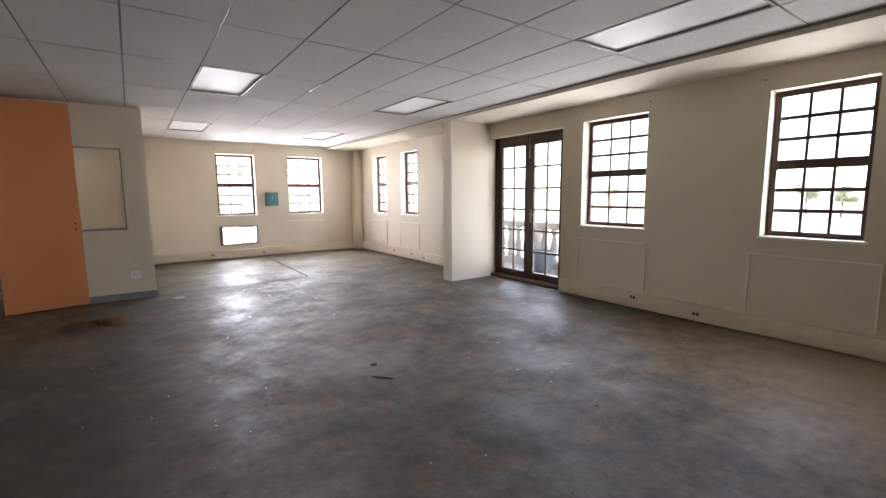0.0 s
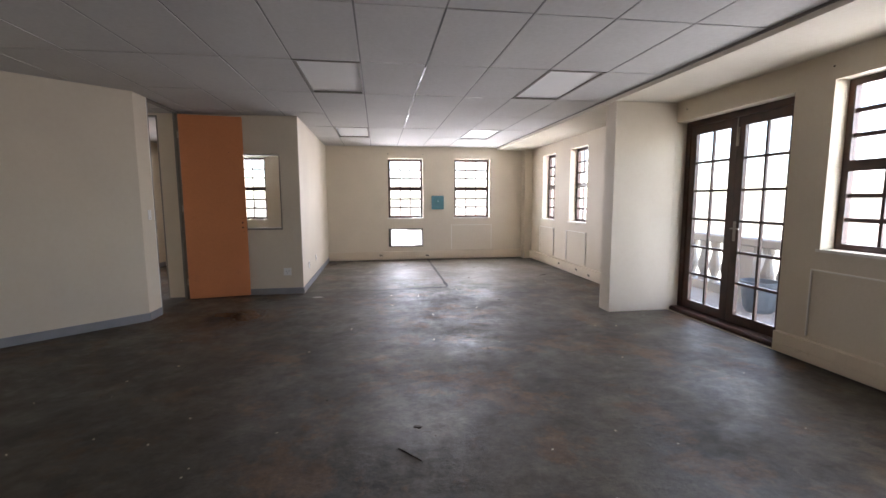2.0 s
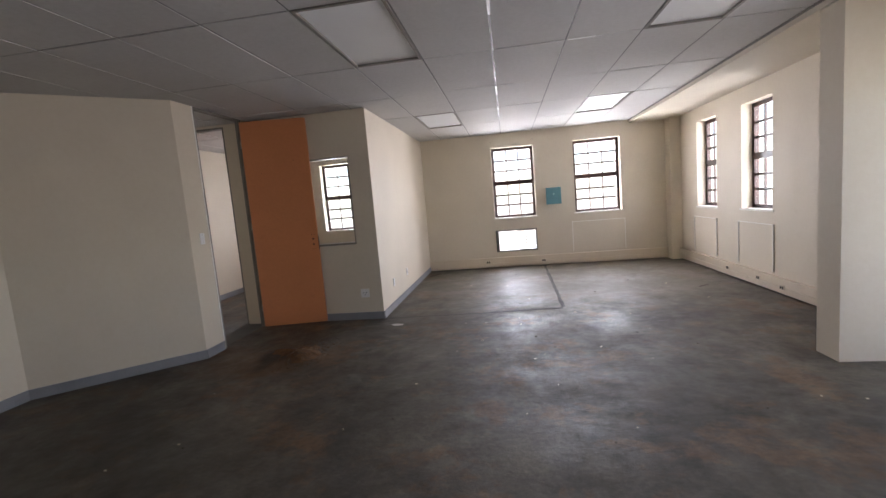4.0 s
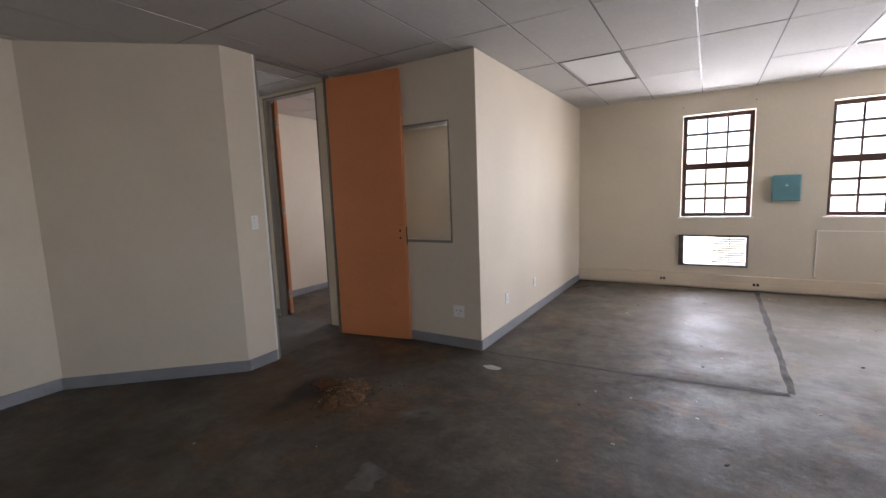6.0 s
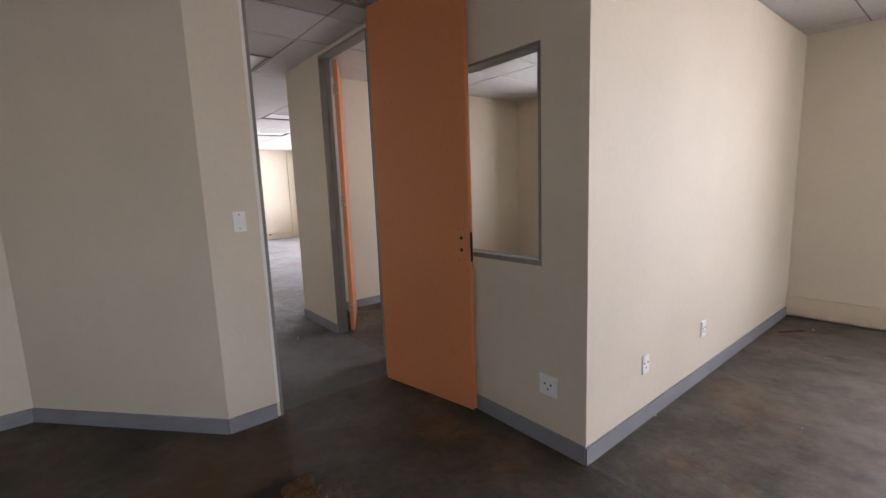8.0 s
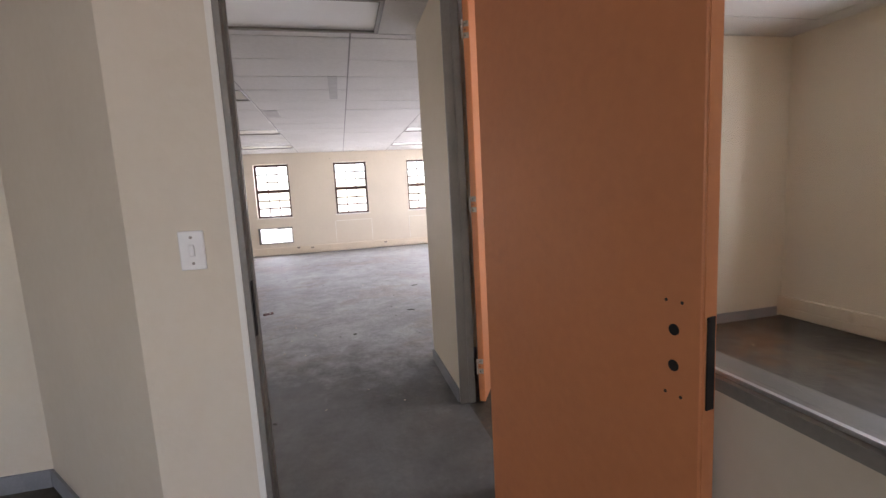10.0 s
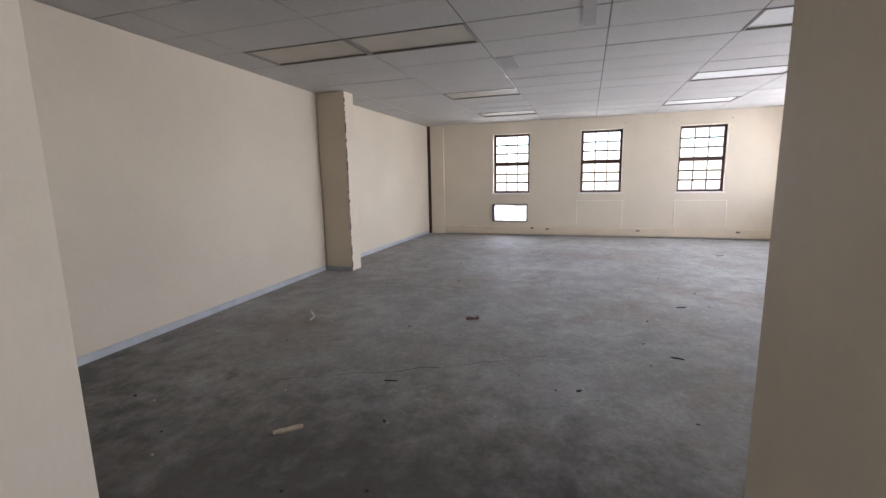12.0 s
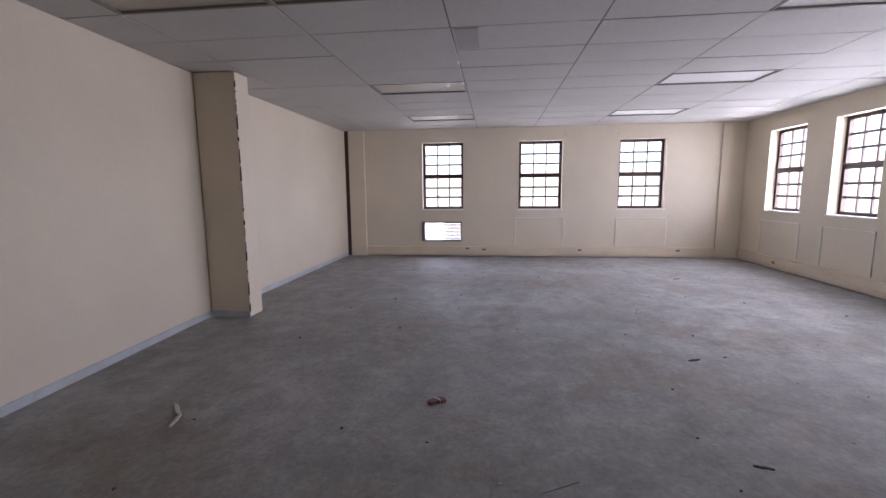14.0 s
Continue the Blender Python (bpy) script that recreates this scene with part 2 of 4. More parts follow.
def prism(bm, pts, z0, z1):
    a, b = [bm.verts.new((x, y, z0)) for x, y in pts], [bm.verts.new((x, y, z1)) for x, y in pts]
    n = len(pts)
    bm.faces.new(a), bm.faces.new(b)
    for i in range(n):
        bm.faces.new((a[i], a[(i + 1) % n], b[(i + 1) % n], b[i]))
    bmesh.ops.recalc_face_normals(bm, faces=bm.faces)


def tube(bm, c, r, h, axis="z", n=14, r2=None):
    m = {"z": Matrix(), "x": Matrix.Rotation(radians(90), 4, "Y"), "y": Matrix.Rotation(radians(90), 4, "X")}[axis]
    bmesh.ops.create_cone(bm, cap_ends=True, segments=n, radius1=r, radius2=r if r2 is None else r2, depth=h, matrix=Matrix.Translation(c) @ m)


def lathe(bm, profile, c=(0, 0, 0), n=14):
    rings = [[bm.verts.new((c[0] + r * math.cos(6.28318 * k / n), c[1] + r * math.sin(6.28318 * k / n), c[2] + z)) for k in range(n)] for r, z in profile]
    for a, b in zip(rings, rings[1:]):
        for k in range(n):
            bm.faces.new((a[k], a[(k + 1) % n], b[(k + 1) % n], b[k]))
    bm.faces.new(rings[0][::-1]), bm.faces.new(rings[-1])


def bevel(bm, w, seg=1):
    bmesh.ops.bevel(bm, geom=list(bm.edges), offset=w, segments=seg, affect="EDGES", profile=0.5, clamp_overlap=True)


def mesh_of(name, bm, mat):
    me = bpy.data.meshes.new(name)
    bm.to_mesh(me)
    bm.free()
    me.materials.append(mat)
    return me


def part(name, bm, mat, parent=None, label=""):
    ob = new(name, mesh_of(name, bm, mat))
    ob.parent = parent
    return tagged(ob, label) if label else ob


def placed(name, me, parent, at):
    ob = new(name, me)
    ob.parent, ob.location = parent, at
    return ob


def thing(name, at, rz=0, label="", category="", group="", kind=""):
    ob = new(name)
    ob.empty_display_size = 0.05
    ob.location, ob.rotation_euler = at, (0, 0, radians(rz))
    return tagged(ob, label, category, group, kind)


def setting(name, bm, mat, label, category="wall"):
    return tagged(part(name, bm, mat), label, category, "", "structure")


def cells(bm, us, zs, solid, place, d0, d1):
    """A slab of grid cells with holes: place(u, d, z) gives the world point."""
    nu, nz = len(us) - 1, len(zs) - 1
    ok = [[solid((us[i] + us[i + 1]) / 2, (zs[j] + zs[j + 1]) / 2) for j in range(nz)] for i in range(nu)]
    seen = {}

    def v(u, d, z):
        k = (round(u, 4), round(d, 4), round(z, 4))
        if k not in seen:
            seen[k] = bm.verts.new(place(u, d, z))
        return seen[k]

    for i in range(nu):
        for j in range(nz):
            if not ok[i][j]:
                continue
            a, b, c, e = us[i], us[i + 1], zs[j], zs[j + 1]
            for d in (d0, d1):
                bm.faces.new((v(a, d, c), v(b, d, c), v(b, d, e), v(a, d, e)))
            for di, dj, p, q in ((-1, 0, (a, c), (a, e)), (1, 0, (b, c), (b, e)), (0, -1, (a, c), (b, c)), (0, 1, (a, e), (b, e))):
                k, l = i + di, j + dj
                if not (0 <= k < nu and 0 <= l < nz and ok[k][l]):
                    bm.faces.new((v(p[0], d0, p[1]), v(q[0], d0, q[1]), v(q[0], d1, q[1]), v(p[0], d1, p[1])))
    bmesh.ops.recalc_face_normals(bm, faces=bm.faces)


def wall(name, axis, at, depth, u0, u1, z0, z1, holes, mat, label):
    """A wall in the plane axis = at, that is depth thick (signed), from u0 to u1, with holes (u0, u1, z0, z1)."""
    us = sorted({u0, u1, *(h[0] for h in holes), *(h[1] for h in holes)})
    zs = sorted({z0, z1, *(h[2] for h in holes), *(h[3] for h in holes)})
    solid = lambda u, z: not any(h[0] < u < h[1] and h[2] < z < h[3] for h in holes)
    place = (lambda u, d, z: (d, u, z)) if axis == "x" else (lambda u, d, z: (u, d, z))
    bm = bmesh.new()
    cells(bm, us, zs, solid, place, at, at + depth)
    return setting(name, bm, mat, label)


# ---- large structure ----
H = 2.7
EAST, NORTH, WEST = 5.29, 10.57, -12.17
SILL, HEAD = 1.01, 2.42
TOP = 3.0

# openings: along the wall from, to
east_windows = [(0.30, 1.07), (2.30, 3.22), (7.50, 8.22), (8.94, 9.64)]
north_windows = [(1.80, 2.63), (3.40, 4.28), (-1.86, -0.98), (-11.40, -10.48), (-9.88, -9.02), (-8.36, -7.48), (-6.84, -5.96)]
west_windows = [(4.12, 5.00), (6.17, 7.06), (8.19, 9.10)]
FRENCH = (3.57, 5.15, 0.0, 2.40)
AC_NORTH, AC_WEST = (1.79, 2.62, 0.32, 0.76), (4.10, 4.97, 0.32, 0.745)

wall("wall_east", "x", EAST, 0.24, -3.0, NORTH, -0.3, TOP, [(*w, SILL, HEAD) for w in east_windows] + [FRENCH], CREAM, "cream painted plaster wall with windows and french doors")
wall("wall_north", "y", NORTH, 0.24, WEST - 0.24, EAST + 0.24, -0.3, TOP, [(*w, SILL, HEAD) for w in north_windows] + [AC_NORTH], CREAM, "cream painted plaster wall with small-paned windows")
wall("wall_west", "x", WEST, -0.24, 2.38, NORTH, -0.3, TOP, [(*w, SILL, HEAD) for w in west_windows] + [AC_WEST], CREAM, "cream painted end wall with three windows")
wall("wall_south", "y", -3.0, -0.2, -2.4, EAST + 0.24, -0.3, TOP, [], CREAM, "plain cream painted wall")
TP = 2.697
wall("wall_office_front", "y", 6.97, 0.1, -3.3, 0.375, 0, TP, [(-0.75, 0.10, 1.0, 2.13), (-2.46, -1.56, 0, 2.665)], CREAM, "cream office partition with a window and doorway")
wall("wall_office_east", "x", 0.375, -0.1, 7.07, NORTH, 0, TP, [], CREAM, "plain cream painted office partition")
wall("wall_office_west", "x", -3.3, 0.1, 7.07, NORTH, 0, TP, [], CREAM, "plain cream painted office partition")
bm = bmesh.new()
prism(bm, [(WEST, 2.43), (-7.36, 2.41), (-3.44, 2.59), (-3.44, 2.475), (-7.36, 2.31), (WEST, 2.31)], 0, TP)
setting("wall_long", bm, CREAM, "long plain cream painted partition")
wall("wall_corridor_west", "x", -3.445, -0.1, -2.4, 2.46, 0, TP, [(-1.8, -0.95, 0, 2.1)], CREAM, "cream corridor partition in shade")
wall("wall_corridor_end", "y", -2.4, -0.1, -4.6, -2.4, 0, TP, [], CREAM, "plain corridor end wall")
wall("wall_corridor_back", "x", -4.5, -0.1, -2.4, 2.36, 0, TP, [], CREAM, "plain wall of a dark side room")

bm = bmesh.new()
prism(bm, [(-1.22, 5.965), (-1.22, 5.66), (-2.29, 4.72), (-2.29, -2.998), (-2.36, -2.998), (-2.36, 4.752), (-1.287, 5.692), (-1.287, 5.965)], 0, TP)
setting("wall_angled", bm, CREAM, "cream partition with a chamfered corner beside the doorway")
bm = bmesh.new()
box(bm, (-1.287, 6.837, 0), (-1.22, 6.967, TP))
setting("wall_stub", bm, CREAM, "short cream partition stub at the door hinges")

bm = bmesh.new()
box(bm, (4.47, 5.152, 0), (EAST + 0.06, 5.40, 2.64))
setting("pier", bm, CREAM, "cream plastered pier beside the french doors", "pier")
bm = bmesh.new()
box(bm, (5.10, 10.32, 0), (EAST - 0.002, NORTH - 0.002, 2.64))
setting("pier_corner", bm, CREAM, "slim cream corner pier", "pier")
bm = bmesh.new()
box(bm, (-7.60, 2.42, 0), (-7.34, 2.895, TP))
bevel(bm, 0.006)
setting("pier_long_wall", bm, CREAM, "cream plastered pier with chipped edge on the long wall", "pier")
bm = bmesh.new()
box(bm, (WEST + 0.002, 2.52, 0), (WEST + 0.07, 2.86, TP))
setting("pier_west", bm, CREAM, "shallow cream pier on the end wall", "pier")
bm = bmesh.new()
box(bm, (WEST + 0.002, NORTH - 0.45, 0), (WEST + 0.04, NORTH - 0.002, TP))
setting("pier_west_corner", bm, CREAM, "shallow cream pier in the corner", "pier")
bm = bmesh.new()
box(bm, (WEST + 0.003, 2.433, 0.0), (WEST + 0.05, 2.518, TP))
setting("trim_corner", bm, DARKWOOD, "dark timber strip in the wall corner", "trim")

bm = bmesh.new()
edge_rng = random.Random(5)
z = 0.05
while z < 2.6:
    l = edge_rng.uniform(0.02, 0.16)
    w = edge_rng.uniform(0.004, 0.014)
    box(bm, (-7.34 - w, 2.892, z), (-7.3385, 2.8965, z + l)), box(bm, (-7.342, 2.8955 - w * 0.8, z), (-7.3385, 2.8955, z + l * 0.8))
    z += l + edge_rng.uniform(0.0, 0.12)
setting("trim_chipped_edge", bm, DARKCHIP, "dark chipped corner edge of the pier", "trim")

bm = bmesh.new()
box(bm, (-1.2195, 5.946, 0.1), (-1.2165, 5.9655, TP))
setting("trim_corner_bead", bm, PLASTER, "pale plastered corner bead beside the doorway", "trim")
PATCH = material("grey_ceiling_patch", (0.42, 0.41, 0.40), 0.8, vary=0.08, scale=6, grain=0.1)
# First grey strip paints the shade in the gap of a slipped tile.
for name, mat, lo, hi, label in (("trim_ceiling_patch", PATCH, (-5.72, 6.26, 2.694), (-4.66, 6.36, 2.699), "flat grey strip in place of the shaded gap at a slipped tile"),
                                 ("trim_ceiling_patch", PATCH, (-6.95, 5.33, 2.694), (-6.45, 5.52, 2.699), "grey patch in the tile ceiling"),
                                 # White strip put in the place of a small sprinkler.
                                 ("trim_ceiling_flake", WHITE, (-7.42, 5.28, 2.692), (-7.32, 5.30, 2.699), "short white strip on the tile ceiling"),
                                 ("trim_ceiling_flake", WHITE, (-8.30, 5.27, 2.692), (-8.18, 5.285, 2.699), "short white strip on the tile ceiling"),
                                 ("trim_ceiling_flake", WHITE, (2.012, 4.32, 2.696), (2.030, 4.72, 2.7015), "bright scraped stretch of ceiling bar"),
                                 ("trim_ceiling_flake", WHITE, (2.012, 6.72, 2.696), (2.030, 7.15, 2.7015), "bright scraped stretch of ceiling bar"),
                                 ("trim_ceiling_flake", WHITE, (2.64, 5.452, 2.696), (2.86, 5.468, 2.7015), "bright scraped stretch of ceiling bar")):
    bm = bmesh.new()
    box(bm, lo, hi)
    setting(name, bm, mat, label, "trim")

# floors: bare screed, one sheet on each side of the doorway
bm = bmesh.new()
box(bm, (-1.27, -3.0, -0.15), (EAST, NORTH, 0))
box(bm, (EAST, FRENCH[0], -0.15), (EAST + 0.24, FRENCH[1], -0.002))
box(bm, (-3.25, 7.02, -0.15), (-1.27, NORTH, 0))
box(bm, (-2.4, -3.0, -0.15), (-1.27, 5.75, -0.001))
setting("floor_1", bm, FLOOR_A, "dark stained bare cement screed floor with shading in its colour", "floor")
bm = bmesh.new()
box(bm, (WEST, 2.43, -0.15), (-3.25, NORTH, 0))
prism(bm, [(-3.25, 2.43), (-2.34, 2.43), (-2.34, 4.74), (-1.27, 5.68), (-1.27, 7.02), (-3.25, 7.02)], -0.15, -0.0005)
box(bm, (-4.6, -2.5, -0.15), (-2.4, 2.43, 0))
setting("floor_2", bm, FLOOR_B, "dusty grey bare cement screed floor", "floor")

# ceilings of square-edged tiles laid in bars
def ceiling(name, x0, sx, nx0, nx1, y0, sy, ny0, ny1, xlim, ylim, lights, label):
    bm = bmesh.new()
    rng = random.Random(4)
    g = 0.0075
    for i in range(nx0, nx1):
        for j in range(ny0, ny1):
            if (i, j) in lights:
                continue
            a, b = max(x0 + i * sx, xlim[0]) + g, min(x0 + (i + 1) * sx, xlim[1]) - g
            c, d = max(y0 + j * sy, ylim[0]) + g, min(y0 + (j + 1) * sy, ylim[1]) - g
            if b - a < 0.02 or d - c < 0.02:
                continue
            z = H + rng.uniform(0, 0.003)
            t = [rng.uniform(-0.002, 0.002) for _ in range(2)]
            lo = [bm.verts.new(p) for p in ((a, c, z - t[0]), (b, c, z + t[1]), (b, d, z + t[0]), (a, d, z - t[1]))]
            hi = [bm.verts.new((v.co.x, v.co.y, H + 0.02)) for v in lo]
            bm.faces.new(lo[::-1])
            for k in range(4):
                bm.faces.new((lo[k], lo[(k + 1) % 4], hi[(k + 1) % 4], hi[k]))
    me = mesh_of(name, bm, TILE)
    ob = tagged(new(name, me), label, "ceiling", "", "structure")
    return ob


X1, SX1, Y1, SY1 = 0.205, 0.605, 4.24, 1.22
X2, SX2, Y2, SY2 = -5.27, -0.58, 2.96, 1.17
lights_1 = [(1, 0), (5, 0), (1, 3), (5, 3), (5, -3), (-6, 1)]
lights_2 = [(0, 0), (0, 1), (1, 4), (5, 1), (5, 4), (9, 1), (9, 4)]
ceiling("ceiling_1", X1, SX1, -6, 8, Y1, SY1, -6, 6, (-3.43, 4.44), (-3.0, NORTH), set(lights_1), "grey-white square-edged tile ceiling in bars")
ceiling("ceiling_2", X2 - 13 * 0.58, 0.58, 0, 18, Y2, SY2, -6, 7, (WEST, -3.43), (-2.4, NORTH), {(12 - i, j) for i, j in lights_2}, "grey-white ceiling of long tiles in bars")
bm = bmesh.new()
for k in range(-6, 8):
    x = X1 + k * SX1
    box(bm, (x - 0.012, -3.0, H + 0.006), (x + 0.012, NORTH, H + 0.03))
for k in range(-6, 6):
    y = Y1 + k * SY1
    box(bm, (-3.43, y - 0.012, H + 0.007), (4.44, y + 0.012, H + 0.031))
for k in range(-3, 13):
    x = X2 + k * SX2
    box(bm, (x - 0.012, -2.4, H + 0.006), (x + 0.012, NORTH, H + 0.03))
for k in range(-4, 7):
    y = Y2 + k * SY2
    box(bm, (WEST, y - 0.012, H + 0.007), (-3.44, y + 0.012, H + 0.031))
setting("ceiling_bars", bm, TBAR, "grey metal ceiling bars between the tiles", "ceiling")
# Hidden slab added to stop daylight coming in through the tile gaps.
bm = bmesh.new()
box(bm, (WEST - 0.24, -3.2, 2.9), (EAST + 0.24, NORTH + 0.24, 3.1))
setting("ceiling_slab", bm, SOFFIT, "unseen slab added above the ceiling tiles to keep daylight out", "ceiling")
bm = bmesh.new()
box(bm, (4.452, -3.0, 2.645), (EAST - 0.001, NORTH - 0.001, 2.898))
setting("soffit", bm, SOFFIT, "cream plaster beam soffit along the window wall", "ceiling")
bm = bmesh.new()
box(bm, (4.438, -3.0, 2.688), (4.4515, NORTH - 0.001, 2.712))
setting("trim_ceiling", bm, GREYFRAME, "thin grey edge trim of the ceiling tiles", "trim")


# ---- windows ----
def sash_window(name, place, u0, u1, z0, z1, lamp, label):
    """A dark timber window, two lights high, three by three panes each, in its opening. place(u, d, z): d runs outward."""
    root = thing(name, place((u0 + u1) / 2, 0.12, z0), 0, label, "window", "", "structure")
    o = root.location

    def pt(u, d, z):
        p = place(u, d, z)
        return (p[0] - o[0], p[1] - o[1], p[2] - o[2])

    def bar(bm, ua, ub, za, zb, da, db):
        box(bm, pt(ua, da, za), pt(ub, db, zb))

    F, D0, D1 = 0.055, 0.140, 0.200
    bm = bmesh.new()
    bar(bm, u0, u0 + F, z0, z1, D0, D1), bar(bm, u1 - F, u1, z0, z1, D0, D1)
    bar(bm, u0 + F, u1 - F, z0, z0 + F, D0, D1), bar(bm, u0 + F, u1 - F, z1 - F, z1, D0, D1)
    part("window_frame", bm, DARKWOOD, root)
    zm = z0 + 0.5 * (z1 - z0)
    bm = bmesh.new()
    bar(bm, u0 + F, u1 - F, zm - 0.045, zm + 0.045, D0 - 0.008, D1 - 0.01)
    part("meeting_rail", bm, DARKWOOD, root)
    w = (u1 - u0 - 2 * F)
    pane_me = {}
    for za, zb in ((z0 + F, zm - 0.045), (zm + 0.045, z1 - F)):
        bm = bmesh.new()
        for k in (1, 2):
            u = u0 + F + w * k / 3
            bar(bm, u - 0.013, u + 0.013, za, zb, D0 + 0.015, D0 + 0.043)
            z = za + (zb - za) * k / 3
            for q in range(3):
                ua, ub = u0 + F + w * q / 3 + (0.013 if q else 0), u0 + F + w * (q + 1) / 3 - (0.013 if q < 2 else 0)
                bar(bm, ua, ub, z - 0.018, z + 0.018, D0 + 0.016, D0 + 0.042)
        part("glazing_bars", bm, DARKWOOD, root)
        for q in range(3):
            for r in range(3):
                ua, ub = u0 + F + w * q / 3, u0 + F + w * (q + 1) / 3
                zc, zd = za + (zb - za) * r / 3, za + (zb - za) * (r + 1) / 3
                if "m" not in pane_me:
                    bm = bmesh.new()
                    c = pt((ua + ub) / 2, D0 + 0.029, (zc + zd) / 2)
                    a, b = pt(ua, D0 + 0.027, zc), pt(ub, D0 + 0.031, zd)
                    box(bm, [a[k] - c[k] for k in range(3)], [b[k] - c[k] for k in range(3)])
                    pane_me["m"] = mesh_of("pane", bm, GLASS)
                pn = placed("pane", pane_me["m"], root, pt((ua + ub) / 2, D0 + 0.029, (zc + zd) / 2))
                pn.visible_shadow = False
    bm = bmesh.new()
    box(bm, pt(u0 - 0.03, -0.012, z0 - 0.02), pt(u1 + 0.03, D0 - 0.002, z0 + 0.004))
    part("window_sill", bm, PLASTER, root, "white plastered sill")
    if lamp:
        window_lamp(place((u0 + u1) / 2, 0.25, (z0 + z1) / 2), place((u0 + u1) / 2, -3, (z0 + z1) / 2), u1 - u0, z1 - z0, lamp)
    return root


on_east = lambda u, d, z: (EAST + d, u, z)
on_north = lambda u, d, z: (u, NORTH + d, z)
on_west = lambda u, d, z: (WEST - d, u, z)
count = 0
for ws, place in ((east_windows, on_east), (north_windows, on_north), (west_windows, on_west)):
    for u0, u1 in ws:
        count += 1
        lamp = EAST_RADIANCE * (1.4 if u0 < 4 else 1.7) if place is on_east else WINDOW_RADIANCE * (1.95 if place is on_north and u0 < -3 else 1.6 if place is on_north else 0.45)
        sash_window("window_%d" % count, place, u0, u1, SILL, HEAD, lamp, "dark timber small-paned window in a plastered reveal")


# wall sleeves left where cooling units were taken out
def sleeve(name, place, u0, u1, z0, z1):
    root = thing(name, place((u0 + u1) / 2, 0.1, z0), 0, "empty wall sleeve of a removed cooling unit, with bent wire louvres", "wall sleeve")
    o = root.location
    pt = lambda u, d, z: tuple(a - b for a, b in zip(place(u, d, z), o))
    bm = bmesh.new()
    t = 0.025
    for a in ((u0, u0 + 0.065, z0, z1), (u1 - t, u1, z0, z1), (u0 + 0.065, u1 - t, z0, z0 + t), (u0 + 0.065, u1 - t, z1 - t, z1)):
        box(bm, pt(a[0] + 0.001, -0.03, a[2] + 0.001), pt(a[1] - 0.001, 0.2, a[3] - 0.001))
    part("sleeve_frame", bm, SLEEVE, root)
    n = 12
    bm = bmesh.new()
    for k in range(n):
        z = z0 + t + (z1 - z0 - 2 * t) * (k + 0.5) / n
        reach = u0 + (u1 - u0) * (0.5 + 0.12 * ((k * 7) % 5) / 5)
        box(bm, pt(reach, 0.15, z - 0.008), pt(u1 - t, 0.156, z + 0.008))
    box(bm, pt((u0 + u1) / 2 + 0.2, 0.157, z0 + t), pt((u0 + u1) / 2 + 0.21, 0.163, z1 - t))
    part("louvre", bm, SLEEVE, root)
    window_lamp(place((u0 + u1) / 2, 0.25, (z0 + z1) / 2), place((u0 + u1) / 2, -3, (z0 + z1) / 2), u1 - u0, z1 - z0)


sleeve("wall_sleeve", on_north, *AC_NORTH)
sleeve("wall_sleeve", on_west, *AC_WEST)


